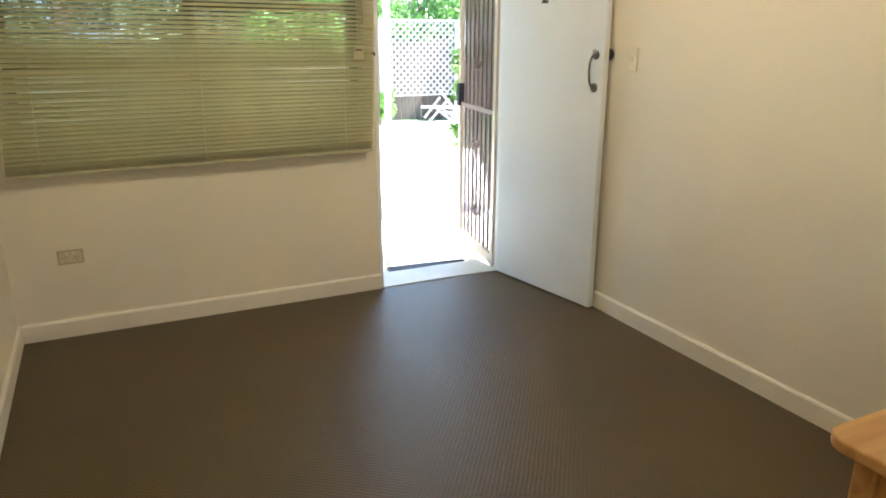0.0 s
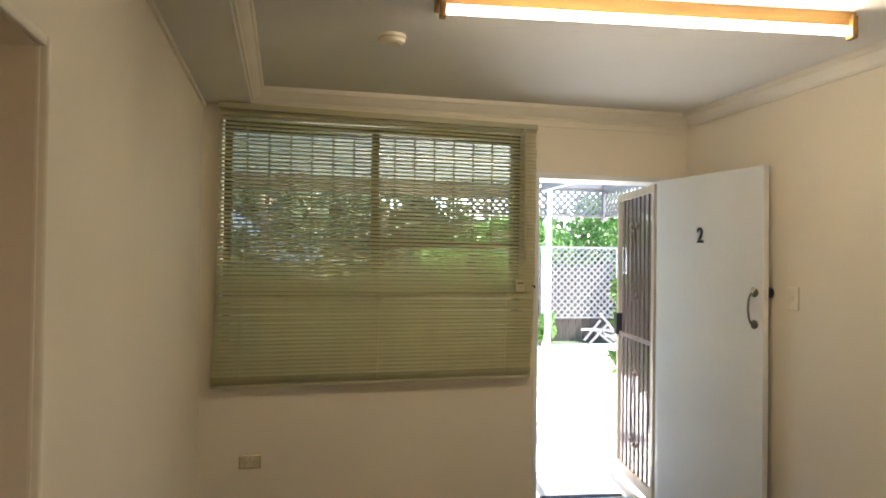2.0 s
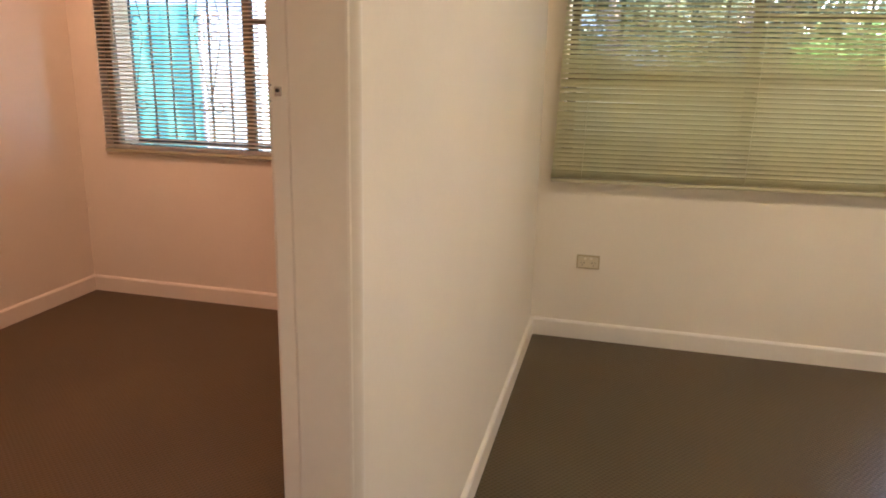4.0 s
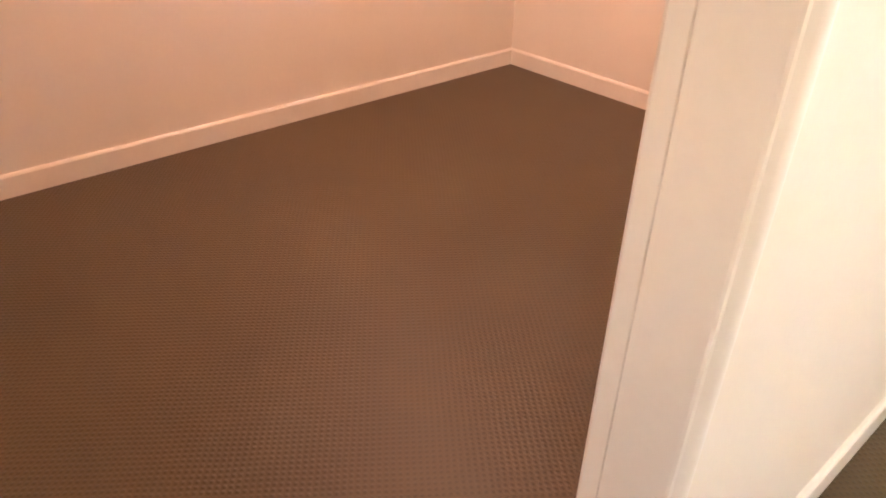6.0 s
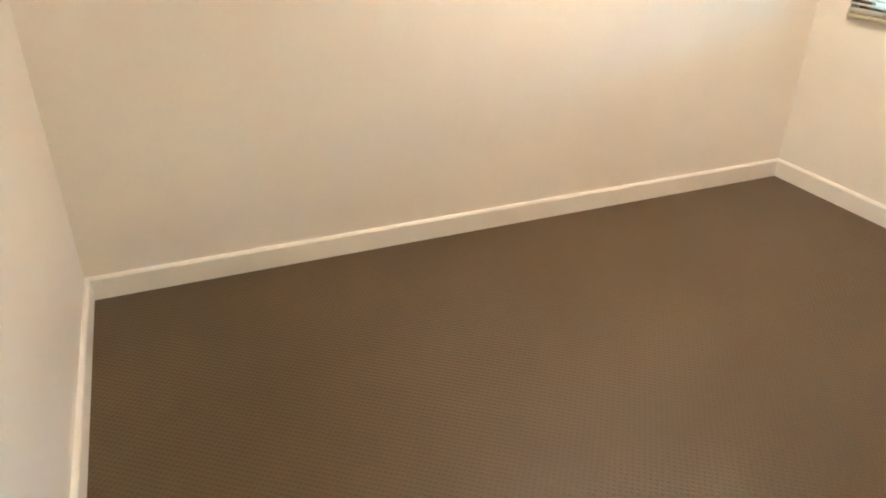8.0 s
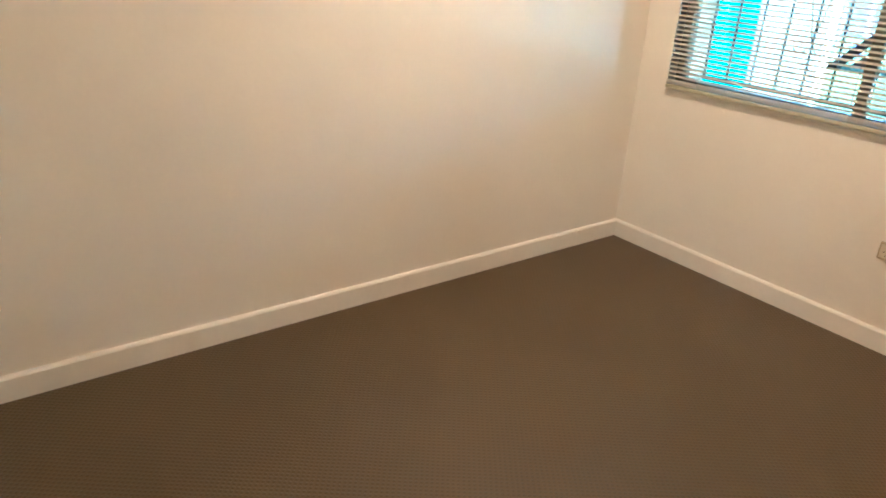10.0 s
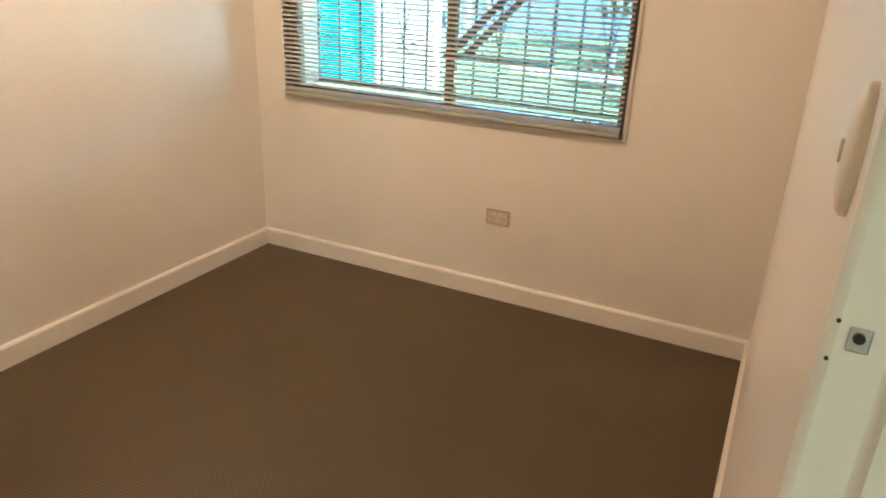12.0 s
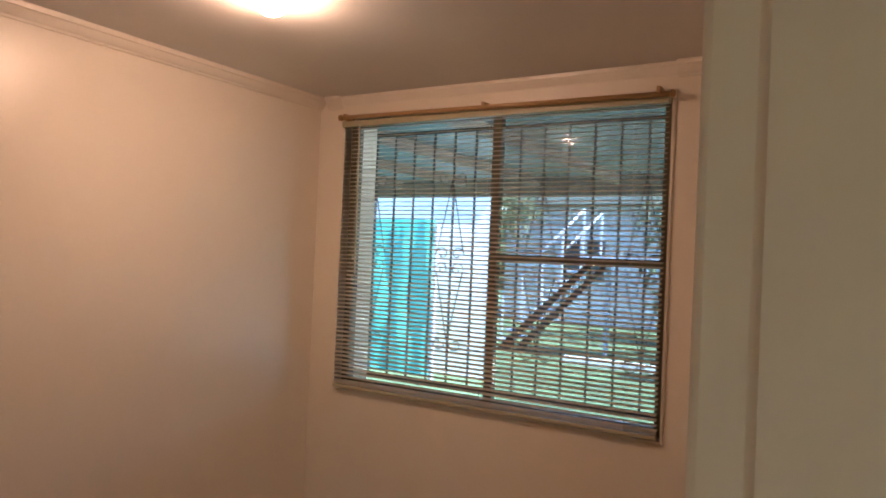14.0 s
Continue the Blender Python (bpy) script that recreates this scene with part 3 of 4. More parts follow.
# ---- venetian blinds ----
def slat_mesh(width, length, name, material):
    """One slat: shallow crown across its width, with real thickness."""
    b, n, t = bmesh.new(), 5, 0.0006
    prof = [(-width / 2 + width * k / (n - 1), 0.0024 * (1 - (2 * k / (n - 1) - 1) ** 2)) for k in range(n)]
    loop = prof + [(a, c - t) for a, c in prof[::-1]]
    ends = [[b.verts.new((x, a, c)) for a, c in loop] for x in (-length / 2, length / 2)]
    for k in range(len(loop)):
        b.faces.new((ends[0][k], ends[0][(k + 1) % len(loop)], ends[1][(k + 1) % len(loop)], ends[1][k]))
    b.faces.new(ends[0][::-1])
    b.faces.new(ends[1])
    bmesh.ops.recalc_face_normals(b, faces=b.faces)
    return mesh_of(b, name, material)


def blind(x0, x1, z0, z1, y, tilt, drift, sag, material, cords, label, wand_x, kinks=(), lift=0.0, stack=5, close=0.0):
    """tilt: degrees by which the outer edge hangs below the inner; drift: sideways lean of the foot; sag: how much lower the west end hangs; lift: how much higher the west end of the headrail sits; stack: slats gathered at the foot; close: how much further the lower slats are shut."""
    b = thing("venetian_blind", pose((x0 + x1) / 2, y, z1), label, "blind", "venetian blinds")
    w, h, pitch = x1 - x0, z1 - z0, 0.0212
    up = math.asin(lift / w)
    hr = part("headrail", a_box(-w / 2, w / 2, -0.018, 0.018, -0.032, 0.0, bevel=0.003), M_RAIL, b)
    hr.matrix_local = Matrix.Translation((0, 0, lift / 2)) @ Euler((0, up, 0)).to_matrix().to_4x4()
    me = slat_mesh(0.025, w - 0.01, "slat", material)
    count = int((h - 0.045 - 0.010 - 0.008 * stack) / pitch) + 1
    rng = random.Random(7)
    for k in range(count):
        f = k / count
        dz = -0.045 - k * pitch + lift / 2 * (1 - f)
        a = math.asin(sag / w) * f * f - up * (1 - f) + radians(rng.uniform(-0.06, 0.06))
        e = tilt + rng.uniform(-2.5, 2.5) - close * min(1, max(0, (f - 0.52) / 0.14))
        if k in kinks:
            a, e = a + radians(rng.choice((-0.3, 0.35))), e - 8
        shared("slat", me, b, Matrix.Translation((drift * f ** 3 + rng.uniform(-0.002, 0.002), 0, dz)) @ Euler((radians(-e), -a, 0)).to_matrix().to_4x4())
    for k in range(stack):
        shared("slat", me, b, Matrix.Translation((drift + rng.uniform(-0.002, 0.002), 0, -h + 0.024 + 0.0075 * k)) @ Euler((radians(-tilt * (0.15 + 0.6 * k / stack)), -math.asin(sag / w), 0)).to_matrix().to_4x4())
    bm = a_box(-w / 2 + 0.005, w / 2 - 0.005, -0.012, 0.012, -0.009, 0.009, bevel=0.004)
    r = part("bottom_rail", bm, M_RAIL, b)
    r.matrix_local = Matrix.Translation((drift, 0, -h + 0.009)) @ Euler((0, -math.asin(sag / w), 0)).to_matrix().to_4x4()
    for cx in cords:
        for dy in (-0.0135, 0.0135):
            part("ladder_cord", tube_path(bmesh.new(), [(cx - (x0 + x1) / 2, dy, -0.03), (cx - (x0 + x1) / 2 + drift, dy, -h + 0.018)], 0.0009, 5), M_CORD, b)
    if wand_x is not None:
        part("tilt_wand", tube_path(bmesh.new(), [(wand_x - (x0 + x1) / 2, -0.024, -0.03), (wand_x - (x0 + x1) / 2 + 0.01, -0.026, -0.80)], 0.004, 8), M_CORD, b)
    return b


blind(0.088, 1.885, 0.838, 2.33, -0.06, -34, -0.026, 0.02, M_BLIND, (0.24, 0.98, 1.72), "olive-cream aluminium venetian blind, half-closed and slightly crooked", 1.80, (46, 50), lift=0.027, close=16)
blind(BW[0] + 0.003, BW[1] - 0.003, BW[2] + 0.005, 2.255, -0.094, -15, 0.0, 0.006, M_BLIND_B, (-2.28, -1.58, -0.9), "cream aluminium venetian blind with open slats", -2.34, stack=2)
lb = thing("blind_label", pose(1.78, -0.085, 1.40), "small paper label tag hanging at the blind's edge", "label")
part("tag", a_box(-0.028, 0.028, -0.001, 0.001, -0.05, 0.015), M_RAIL, lb)
part("print", a_box(-0.02, 0.02, -0.0022, -0.0012, -0.006, 0.004), M_BROWN_IRON, lb)
wl = thing("window_latch", pose(1.872, -0.05, 1.375), "small black catch on the wall beside the blind", "latch")
part("body", a_box(-0.012, 0.012, -0.012, 0.05, -0.008, 0.01, bevel=0.003), M_BLACK, wl)

# curtain rod over the bedroom window
rod = thing("curtain_rod", pose(0, 0, 0), "brown wooden curtain rod on small brackets", "curtain rod")
part("rod", tube_path(bmesh.new(), [(-2.445, -0.14, 2.268), (-0.75, -0.14, 2.252)], 0.011, 12), M_ROD, rod)
for x, z in ((-2.45, 2.268), (-0.745, 2.252)):
    part("finial", disc_turn(bmesh.new(), [(0.010, -0.012), (0.016, -0.006), (0.016, 0.006), (0.010, 0.012)], (x, -0.14, z), "x", 16), M_ROD, rod)
for x in (-2.42, -1.6, -0.80):
    part("bracket", a_box(x - 0.008, x + 0.008, -0.15, YB, 2.252, 2.285, bevel=0.002), M_ROD, rod)


# ---- sockets and switches ----
def socket(x, y, z, label):
    s = thing("power_socket", pose(x, y, z), label, "power socket", "double sockets")
    part("plate", a_box(-0.058, 0.058, -0.010, 0.0, -0.036, 0.036, bevel=0.004), M_PLATE_RIM, s)
    part("face", a_box(-0.050, 0.050, -0.0125, -0.0095, -0.028, 0.028, bevel=0.002), M_PLATE, s)
    for sx in (-0.027, 0.027):
        for px, pz, an in ((-0.007, 0.004, 30), (0.007, 0.004, -30), (0, -0.010, 0)):
            p = part("pin_slot", a_box(-0.0012, 0.0012, -0.0132, -0.0122, -0.004, 0.004), M_BLACK, s)
            p.matrix_local = Matrix.Translation((sx + px, 0, pz - 0.006)) @ Euler((0, radians(an), 0)).to_matrix().to_4x4()
        part("rocker", a_box(sx * 0.55 - 0.006, sx * 0.55 + 0.006, -0.0155, -0.012, 0.014, 0.024, bevel=0.001), M_SWITCH, s)
    return s


socket(0.275, 0.0, 0.417, "aged cream double power socket with a brown rim")
socket(-1.277, YB, 0.414, "cream double power socket low on the bedroom wall")
sw = thing("light_switch", pose(XR, -0.968, 1.36), "cream light switch plate on the painted wall", "light switch", "light switches")
part("plate", a_box(-0.010, 0.0, -0.037, 0.037, -0.058, 0.058, bevel=0.004), M_SWITCH, sw)
part("rocker", a_box(-0.014, -0.0095, -0.008, 0.008, -0.012, 0.012, bevel=0.001), M_SWITCH, sw)
sw = thing("light_switch", pose(XP, -2.452, 1.40), "rounded cream light switch plate beside the bedroom doorway", "light switch", "light switches")
bm = disc_turn(bmesh.new(), [(0.022, 0.0), (0.022, -0.004), (0.020, -0.007), (0.015, -0.0095), (0.008, -0.0105)], (0, 0, 0), "x", 32)
for v in bm.verts:
    v.co.z *= 1.9
part("plate", bm, M_SWITCH, sw)
part("rocker", a_box(-0.0125, -0.009, -0.004, 0.004, -0.008, 0.006, bevel=0.001), M_SWITCH, sw)

# ---- ceiling fittings ----
ta, tb = Vector((0.955, -1.64, 2.375)), Vector((2.455, -1.80, 2.375))
ang = math.degrees(math.atan2(tb.y - ta.y, tb.x - ta.x))
fit_l = (tb - ta).length
fl = thing("fluorescent_batten", pose((ta.x + tb.x) / 2, (ta.y + tb.y) / 2, CEIL, 0, 0, ang), "lit single-tube fluorescent batten in a brown wood-look case", "ceiling light")
part("case", a_box(-fit_l / 2 - 0.02, fit_l / 2 + 0.02, 0.0, 0.10, -0.055, 0.0, bevel=0.004), M_FIT, fl)
part("reflector", a_box(-fit_l / 2 + 0.02, fit_l / 2 - 0.02, -0.004, 0.05, -0.062, -0.0555, bevel=0.002), M_AMBER, fl, "amber reflector strip")
for s in (-1, 1):
    part("lamp_holder", a_box(s * fit_l / 2 - 0.012, s * fit_l / 2 + 0.012, -0.02, 0.02, -0.105, -0.02, bevel=0.005), M_FIT, fl)
bm = bmesh.new()
disc_turn(bm, [(0.010, -fit_l / 2 + 0.012), (0.0165, -fit_l / 2 + 0.02), (0.0165, fit_l / 2 - 0.02), (0.010, fit_l / 2 - 0.012)], (0, 0, -0.074), "x", 20)
part("tube", bm, M_TUBE, fl, "glowing white tube")
smk = thing("smoke_alarm", pose(0.865, -1.08, CEIL), "round cream smoke alarm on the ceiling", "smoke alarm")
part("body", disc_turn(bmesh.new(), [(0.058, 0), (0.058, -0.012), (0.05, -0.030), (0.036, -0.036), (0.0, -0.037)][:4], (0, 0, 0), "z", 32), M_SWITCH, smk)
part("vent_ring", disc_turn(bmesh.new(), [(0.0592, -0.013), (0.0592, -0.017)], (0, 0, 0), "z", 32), M_PLATE_RIM, smk)
oy = thing("oyster_light", pose(-1.755, -1.33, CB), "lit round opal glass ceiling light", "ceiling light")
part("base", disc_turn(bmesh.new(), [(0.064, 0), (0.064, -0.012), (0.06, -0.015)], (0, 0, 0), "z", 40), M_TRIM, oy)
part("shade", disc_turn(bmesh.new(), [(0.058, -0.015)] + [(0.058 * math.cos(a), -0.015 - 0.05 * math.sin(a)) for a in [k * math.pi / 18 for k in range(1, 9)]] + [(0.004, -0.0645)], (0, 0, 0), "z", 40), M_BULB, oy, "glowing opal glass dome")

# ---- pine table by the east wall ----
tb_ = thing("pine_table", pose(2.24, -3.565, 0), "varnished pine table with rounded corners against the wall", "table")
bm = bmesh.new()
tw, td, cr = 0.56, 0.54, 0.05
pts = []
for sx, sy, a0 in ((1, 1, 0), (-1, 1, 90), (-1, -1, 180), (1, -1, 270)):
    for k in range(7):
        a = radians(a0 + 15 * k)
        pts.append((sx * (tw - cr) + cr * math.cos(a), sy * (td - cr) + cr * math.sin(a)))
f = bm.faces.new([bm.verts.new((x, y, 0.70)) for x, y in pts])
ex = bmesh.ops.extrude_face_region(bm, geom=[f])
bmesh.ops.translate(bm, verts=[v for v in ex["geom"] if isinstance(v, bmesh.types.BMVert)], vec=(0, 0, 0.028))
bmesh.ops.recalc_face_normals(bm, faces=bm.faces)
bmesh.ops.bevel(bm, geom=[e for e in bm.edges if abs(e.verts[0].co.z - e.verts[1].co.z) < 1e-5], offset=0.006, segments=3, affect="EDGES", profile=0.5)
part("tabletop", bm, M_PINE, tb_)
for s in (-1, 1):
    part("apron", a_box(-tw + 0.09, tw - 0.09, s * (td - 0.07) - 0.01, s * (td - 0.07) + 0.01, 0.61, 0.70), M_PINE, tb_)
    part("apron", a_box(s * (tw - 0.07) - 0.01, s * (tw - 0.07) + 0.01, -td + 0.09, td - 0.09, 0.61, 0.70), M_PINE, tb_)
leg_me = mesh_of(a_box(-0.024, 0.024, -0.024, 0.024, 0, 0.70, bevel=0.006), "leg", M_PINE)
for sx in (-1, 1):
    for sy in (-1, 1):
        shared("leg", leg_me, tb_, Matrix.Translation((sx * (tw - 0.07), sy * (td - 0.07), 0)))

# ---- outdoors ----
GZ = -0.12
structure("ground", a_box(-400, 400, -400, 400, GZ - 0.3, GZ), M_GRASS, "lawn running out to the horizon")
structure("pavement", a_box(1.2, 9.0, OUT, 8.9, GZ, GZ + 0.02), M_CONC, "bright pale concrete courtyard")
structure("pavement_patio", a_box(-8, 1.2, OUT, 2.2, GZ, GZ + 0.02), M_CONC, "concrete patio under the windows")
structure("kerb", a_box(-4.4, 3.0, 8.05, 8.17, GZ, GZ + 0.12), M_WHITE_WALL, "pale garden edging along the lawn")
structure("pavement_step", a_box(1.4, 3.4, OUT, 1.5, GZ + 0.02, -0.025, bevel=0.01), M_CONC, "low pale concrete step outside the door")
mt = thing("door_mat", pose(2.37, 0.32, -0.025, 0, 0, -6), "thin dark rubber doormat outside the threshold", "doormat")
part("mat", a_box(-0.28, 0.28, -0.05, 0.05, 0.0, 0.012, bevel=0.004), M_BLACK, mt)
for yy in (-0.03, 0.0, 0.03):
    part("rib", a_box(-0.27, 0.27, yy - 0.006, yy + 0.006, 0.012, 0.02, bevel=0.002), M_BLACK, mt)


def strips(parent, w, h, pitch, wid, skip=None, me=None):
    """Two layers of diagonal strips clipped to a w x h panel standing on the local x-z plane."""
    k = 0
    for s, y in ((1, -0.006), (-1, 0.006)):
        c = -h
        while c < w:
            # line x = c + t (or mirrored), z = t
            t0, t1 = max(0, -c), min(h, w - c)
            if t1 - t0 > 0.05 and not (skip and skip(k, s)):
                x0, x1 = c + t0, c + t1
                if s < 0:
                    x0, x1 = w - x0, w - x1
                mid = Vector(((x0 + x1) / 2 - w / 2, y, (t0 + t1) / 2))
                ln = (t1 - t0) * math.sqrt(2)
                an = -math.atan2(t1 - t0, x1 - x0)
                shared("strip", me, parent, Matrix.Translation(mid) @ Euler((0, an, 0)).to_matrix().to_4x4() @ Matrix.Diagonal((ln, 0.008, wid, 1)))
            c += pitch
            k += 1


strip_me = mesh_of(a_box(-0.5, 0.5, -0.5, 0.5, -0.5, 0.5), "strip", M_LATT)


def lattice_panel(name, m, w, h, pitch, wid, label, skip=None):
    g = thing(name, m, label, "lattice", "white lattice panels")
    strips(g, w, h, pitch, wid, skip, strip_me)
    for a in ((-w / 2, w / 2, h, h + 0.04), (-w / 2, w / 2, -0.02, 0.01)):
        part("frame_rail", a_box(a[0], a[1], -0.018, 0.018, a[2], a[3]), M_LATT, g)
    return g


FY = 9.0
dr = random.Random(3)
lattice_panel("lattice_fence", pose(6.20, FY, 0.42), 1.55, 1.36, 0.14, 0.032, "weathered white diagonal lattice fence panel, shade in its colour, broken at its foot", lambda k, s: s < 0 and k in (3, 4))
lattice_panel("lattice_fence", pose(4.35, FY, 0.30), 2.0, 1.48, 0.14, 0.032, "weathered white diagonal lattice fence panel, shade in its colour")
lattice_panel("lattice_fence", pose(8.1, FY, 0.30), 1.9, 1.48, 0.14, 0.032, "weathered white diagonal lattice fence panel, shade in its colour")
for x, wd in ((5.38, 0.05), (7.02, 0.09)):
    p = thing("fence_post", pose(x, FY - 0.06, GZ), "white painted timber fence post", "post", "white posts")
    part("post", a_box(-wd, wd, -0.05, 0.05, 0, 1.93, bevel=0.006), M_POST, p)
pal = thing("paling_fence", pose(4, FY + 0.6, GZ), "low grey-brown timber paling fence behind the lattice", "fence")
pal_me = mesh_of(a_box(-0.07, 0.07, -0.009, 0.009, 0, 1.0, bevel=0.002), "paling", M_PALING)
for k in range(60):
    shared("paling", pal_me, pal, Matrix.Translation((-4.5 + k * 0.15, 0, 0)) @ Matrix.Diagonal((1, 1, 1.55 + dr.uniform(-0.03, 0.03), 1)))
part("rail", a_box(-4.5, 4.5, 0.01, 0.05, 0.35, 0.43), M_PALING, pal)
rub = thing("broken_lattice_heap", pose(6.45, FY - 0.45, GZ), "heap of loose white lattice strips on the ground", "timber scraps")
for k in range(9):
    shared("strip", strip_me, rub, Matrix.Translation((dr.uniform(-0.45, 0.45), dr.uniform(-0.15, 0.15), 0.10 + dr.uniform(0, 0.25))) @ Euler((0, dr.uniform(-0.9, 0.9), dr.uniform(-0.5, 0.5))).to_matrix().to_4x4() @ Matrix.Diagonal((dr.uniform(0.5, 0.9), 0.01, 0.045, 1)))

# patio cover, its posts and lattice valance
cov = thing("patio_cover", pose(0, 0, 0), "brown framed patio cover with grey roof sheeting", "patio roof")
part("sheet", a_box(-9, 3.5, 0.205, 4.25, 2.46, 2.49), M_ROOF, cov)
part("fascia", a_box(-9, 3.3, 4.2, 4.25, 2.29, 2.46), M_TIMBER, cov)
part("edge_beam", a_box(3.44, 3.5, 0.205, 3.99, 2.37, 2.459), M_STAIR, cov)
for k in range(8):
    part("rafter", a_box(-8.6 + k * 0.9, -8.55 + k * 0.9, 0.205, 4.0, 2.37, 2.459), M_TIMBER, cov)
for x, y in ((3.56, 4.05), (4.29, 1.6), (-6.6, 4.1)):
    p = thing("patio_post", pose(x, y, GZ), "slim white painted patio post", "post", "white posts")
    part("post", a_box(-0.03, 0.03, -0.03, 0.03, 0, 2.54 if x > 0 else 2.40, bevel=0.005), M_POST, p)
for m, w in ((pose(3.40, 4.05, 2.09), 1.74), (pose(4.29, 2.85, 2.09, 0, 0, 90), 2.3)):
    lattice_panel("lattice_valance", m, w, 0.29, 0.092, 0.030, "weathered lattice valance, shade in its colour, hanging under the pergola beam")
pb = thing("pergola_beam", pose(0, 0, 0), "weathered pale pergola beam, shade in its colour, carrying the lattice valance", "beam")
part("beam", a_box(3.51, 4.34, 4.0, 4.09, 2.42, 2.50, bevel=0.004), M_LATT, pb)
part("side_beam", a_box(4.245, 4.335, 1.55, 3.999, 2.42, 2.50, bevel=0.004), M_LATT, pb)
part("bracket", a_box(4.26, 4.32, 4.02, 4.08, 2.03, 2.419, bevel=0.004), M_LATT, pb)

# outbuilding and stair beyond the bedroom window
ob_ = thing("garden_wall", pose(0, 0, 0), "tall white painted garden wall with a grey capping", "wall")
part("wall", a_box(-8.5, -4.55, 5.6, 5.8, GZ, 2.5), M_WHITE_WALL, ob_)
part("capping", a_box(-8.6, -4.5, 5.55, 5.85, 2.5, 2.56), M_ROOF, ob_)
tl = thing("shade_cloth", pose(-5.9, 4.7, GZ), "bright teal shade cloth hung on a frame", "shade cloth")
bm = bmesh.new()
cols = 24
rows_ = []
for j in range(9):
    rows_.append([bm.verts.new((-1.0 + 2.0 * i / cols, 0.035 * math.sin(i * 1.3) + 0.02 * math.sin(i * 0.5 + j), 0.12 + 2.05 * j / 8)) for i in range(cols + 1)])
for a, b in zip(rows_, rows_[1:]):
    for i in range(cols):
        bm.faces.new((a[i], a[i + 1], b[i + 1], b[i]))
bmesh.ops.solidify(bm, geom=bm.faces[:], thickness=0.004)
part("cloth", bm, M_TEAL, tl)
for x in (-1.03, 1.03):
    part("pole", a_box(x - 0.02, x + 0.02, -0.02, 0.02, 0, 2.1), M_STAIR, tl)
st = thing("outdoor_stair", pose(-5.9, 9.2, GZ), "blue-grey painted outdoor staircase with open treads", "stair")
tread_me = mesh_of(a_box(-0.11, 0.11, -0.45, 0.45, -0.02, 0.02, bevel=0.004), "tread", M_STAIR)
for k in range(9):
    shared("tread", tread_me, st, Matrix.Translation((k * 0.19, 0, 0.19 * (k + 1))))
for y in (-0.47, 0.47):
    bm = bmesh.new()
    g = bm.faces.new([bm.verts.new(q) for q in ((-0.12, y, 0.0), (0.1, y, 0.0), (1.66, y, 1.60), (1.66, y, 1.74))])
    bmesh.ops.solidify(bm, geom=[g], thickness=0.035)
    part("stringer", bm, M_STAIR, st)
    for k in range(0, 9, 2):
        part("baluster", a_box(k * 0.19 - 0.015, k * 0.19 + 0.015, y - 0.015, y + 0.015, 0.19 * (k + 1), 0.19 * (k + 1) + 0.9), M_STAIR, st)
    part("handrail", tube_path(bmesh.new(), [(0, y, 1.09), (1.52, y, 2.61)], 0.022, 8), M_STAIR, st)
part("landing", a_box(1.6, 2.9, -0.5, 0.5, 1.74, 1.80), M_STAIR, st)
for x in (1.7, 2.8):
    for y in (0.42,):
        part("landing_post", a_box(x - 0.04, x + 0.04, y - 0.04, y + 0.04, 0, 1.739), M_STAIR, st)
nh = thing("neighbour_house", pose(0, 0, 0), "blue-grey weatherboard house behind the garden trees", "house")
part("wall", a_box(-9.0, 1.5, 15.0, 20.0, GZ, 3.1), M_NEIGH, nh)
part("roof", a_box(-9.5, 2.0, 14.5, 20.5, 3.1, 3.35), M_ROOF, nh)
board_me = mesh_of(a_box(-5.25, 5.25, -0.02, 0.0, 0.0, 0.14, bevel=0.004), "board", M_NEIGH)
for k in range(20):
    shared("board", board_me, nh, Matrix.Translation((-3.75, 15.0, GZ + 0.1 + k * 0.155)))
for x in (-6.6, -3.9, -1.2):
    wf = part("window", a_box(x - 0.6, x + 0.6, 14.93, 14.99, 1.0, 2.2), M_WHITE_WALL, nh)
    for sx in (-0.29, 0.29):
        part("pane", a_box(x + sx - 0.25, x + sx + 0.25, 14.915, 14.929, 1.06, 2.14), M_GLASS_DARK, wf)


# trees and shrubs
def leaves(rng, clumps, per, spread, size):
    """A crown of many small bent leaf blades scattered in uneven clumps."""
    vs, fs = [], []
    for c, r in clumps:
        for _ in range(per):
            d = Vector((rng.gauss(0, 1), rng.gauss(0, 1), rng.gauss(0, 1))).normalized() * r * rng.random() ** 0.45
            p = Vector(c) + Vector((d.x, d.y, d.z * spread))
            rot = Euler((rng.uniform(0, 6.3), rng.uniform(0, 6.3), rng.uniform(0, 6.3))).to_matrix()
            s = size * rng.uniform(0.6, 1.4)
            i = len(vs)
            for q in ((-s, 0, 0), (0, -s * 0.42, s * 0.12), (s, 0, 0), (0, s * 0.42, s * 0.12)):
                vs.append(p + rot @ Vector(q))
            fs.append((i, i + 1, i + 2, i + 3))
    me = bpy.data.meshes.new("crown")
    me.from_pydata(vs, [], fs)
    return me


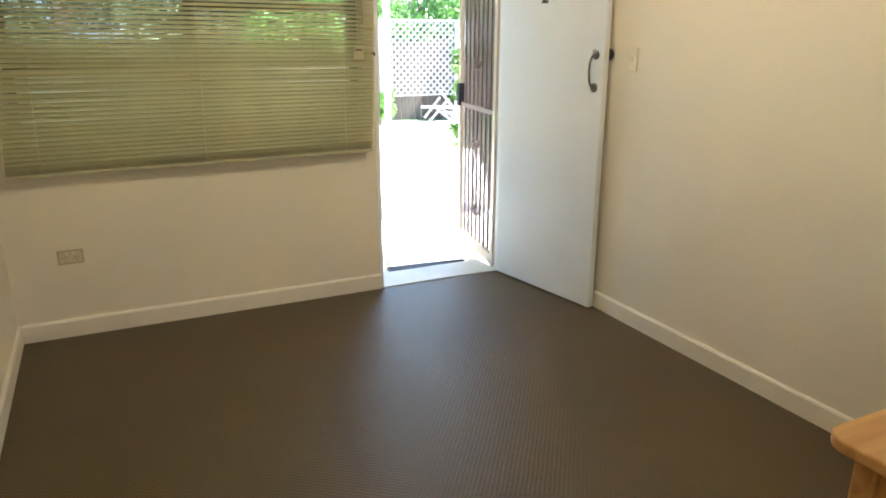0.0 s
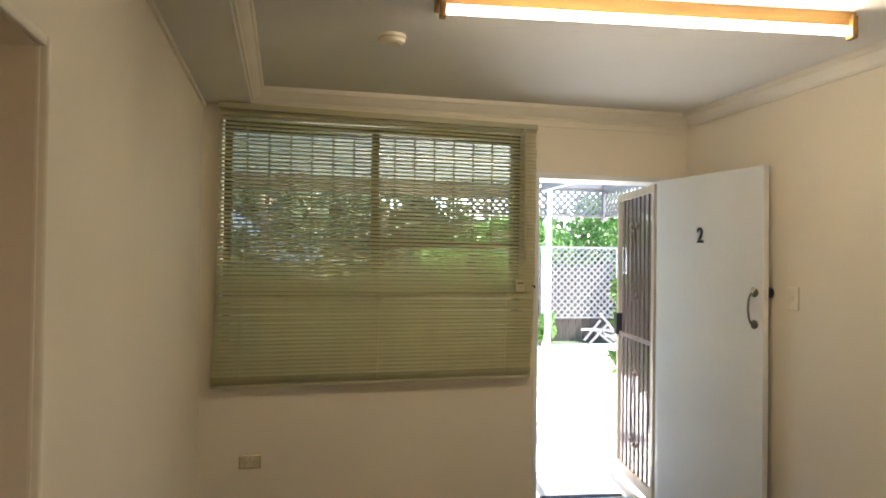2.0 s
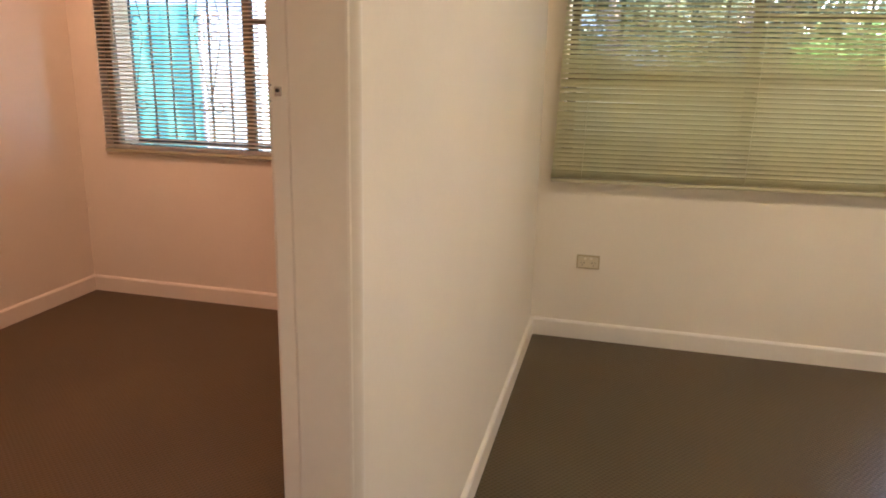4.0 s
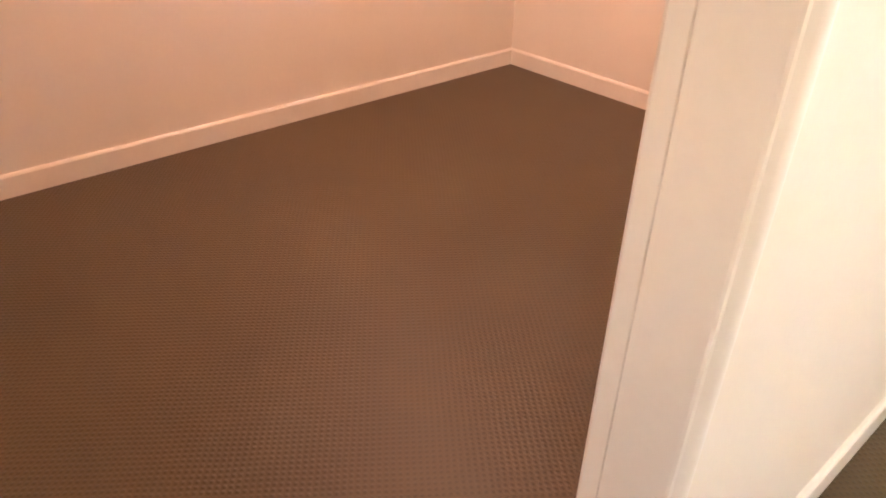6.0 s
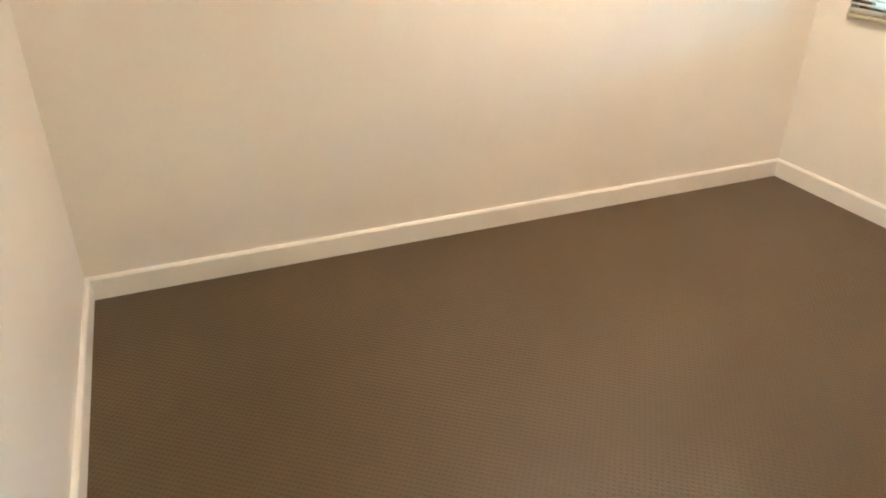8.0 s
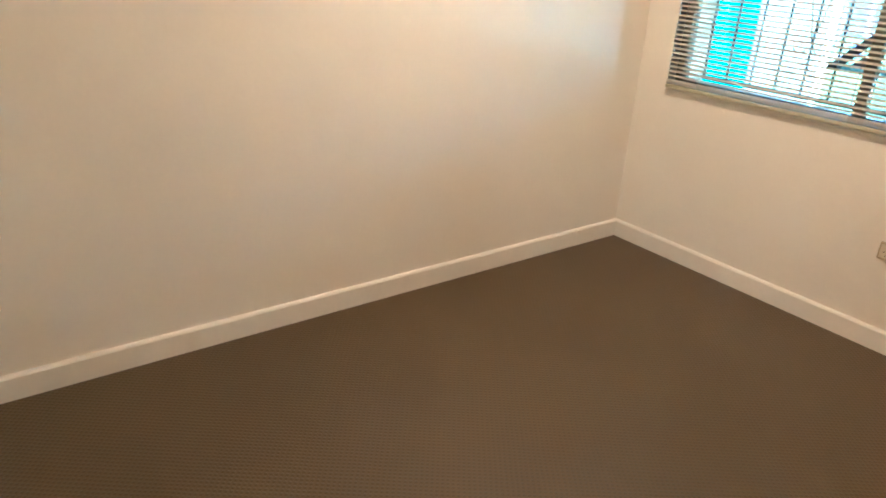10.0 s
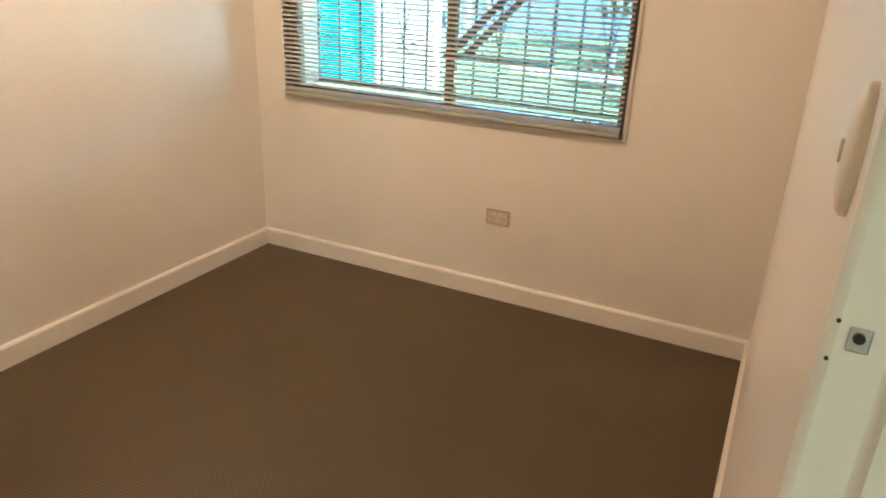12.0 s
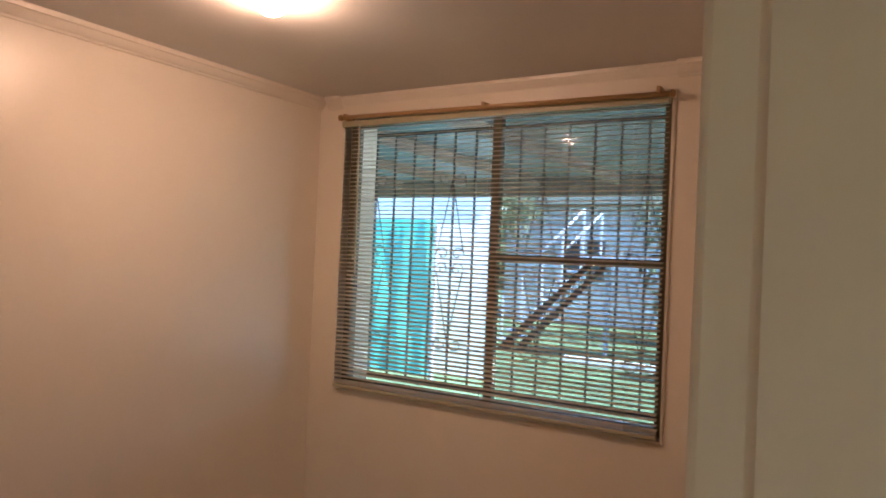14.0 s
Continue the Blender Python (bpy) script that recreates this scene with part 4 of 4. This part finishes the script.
def tree(x, y, height, spread, seed, leaf_mat, label, low=0.45, per=260, size=0.09):
    rng = random.Random(seed)
    t = thing("tree", pose(x, y, GZ), label, "tree", "garden trees")
    bm = bmesh.new()
    lean = Vector((rng.uniform(-0.3, 0.3), rng.uniform(-0.3, 0.3), height * 0.6))
    rad = height * 0.035
    seg = [Vector((0, 0, -0.05)), lean * 0.35 + Vector((0.05, 0, 0)), lean * 0.7, lean]
    for a, b, r in zip(seg, seg[1:], (rad, rad * 0.8, rad * 0.6)):
        tube_path(bm, [a, b], r, 10)
    clumps = []
    for k in range(9):
        a = k * 2.4 + rng.uniform(-0.4, 0.4)
        base = lean * rng.uniform(low, 0.95)
        tip = base + Vector((math.cos(a) * spread * rng.uniform(0.5, 1), math.sin(a) * spread * rng.uniform(0.5, 1), height * rng.uniform(0.05, 0.35)))
        tube_path(bm, [base, (base + tip) / 2 + Vector((0, 0, 0.08)), tip], rad * 0.28, 6)
        for s in (0.55, 1.0):
            clumps.append((base.lerp(tip, s) + Vector((rng.uniform(-0.2, 0.2), rng.uniform(-0.2, 0.2), 0)), spread * rng.uniform(0.28, 0.45)))
    part("trunk", bm, M_BARK, t)
    me = leaves(rng, clumps, per, 0.75, size)
    me.materials.append(leaf_mat)
    c = new("crown", me)
    c.parent = t
    return t


def shrub(x, y, h, w, seed, leaf_mat, label):
    rng = random.Random(seed)
    t = thing("shrub", pose(x, y, GZ), label, "shrub", "garden shrubs")
    bm = bmesh.new()
    for k in range(5):
        a = k * 1.3
        tube_path(bm, [(0, 0, -0.03), (math.cos(a) * w * 0.3, math.sin(a) * w * 0.3, h * 0.7)], 0.012, 6)
    part("stems", bm, M_BARK, t)
    me = leaves(rng, [((rng.uniform(-w, w) * 0.6, rng.uniform(-w, w) * 0.4, h * rng.uniform(0.25, 0.8)), w * 0.4) for _ in range(10)], 130, 0.8, 0.07)
    me.materials.append(leaf_mat)
    c = new("foliage", me)
    c.parent = t
    return t


for i, (x, y, h, s) in enumerate(((7.2, 13.0, 3.6, 1.8), (10.0, 12.5, 4.2, 2.1), (5.0, 15.5, 2.9, 1.6), (3.4, 7.6, 2.6, 0.9), (13.5, 15.0, 4.5, 2.4))):
    tree(x, y, h, s, 20 + i, M_LEAF, "leafy green garden tree beyond the fence", size=0.08)
for i, (x, y, h, s) in enumerate(((-2.4, 11.5, 5.0, 2.2), (-10.8, 14.2, 6.0, 2.6), (-9.5, 11.0, 5.5, 2.6), (2.6, 13.5, 3.4, 1.6), (0.2, 7.4, 4.4, 1.7), (2.3, 8.6, 4.2, 1.3))):
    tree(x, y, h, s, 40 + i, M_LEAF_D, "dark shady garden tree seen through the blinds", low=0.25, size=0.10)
for i, (x, y, h, w) in enumerate(((5.25, 8.75, 0.75, 0.35), (4.6, 8.7, 0.6, 0.4), (3.15, 5.4, 0.55, 0.4), (7.4, 9.4, 1.9, 0.5), (4.3, 9.5, 1.4, 0.6), (3.75, 1.9, 1.9, 0.45))):
    shrub(x, y, h, w, 60 + i, M_LEAF, "fresh green leafy shrub")
far = thing("far_trees", pose(0, 0, 0), "distant line of trees behind the gardens", "trees")
far["kind"] = "stuff"
rng = random.Random(5)
me = leaves(rng, [((rng.uniform(-40, 45), 32 + rng.uniform(-4, 4), rng.uniform(0.2, 3.2)), 2.4) for _ in range(110)], 150, 0.9, 0.42)
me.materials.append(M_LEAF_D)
new("foliage", me).parent = far
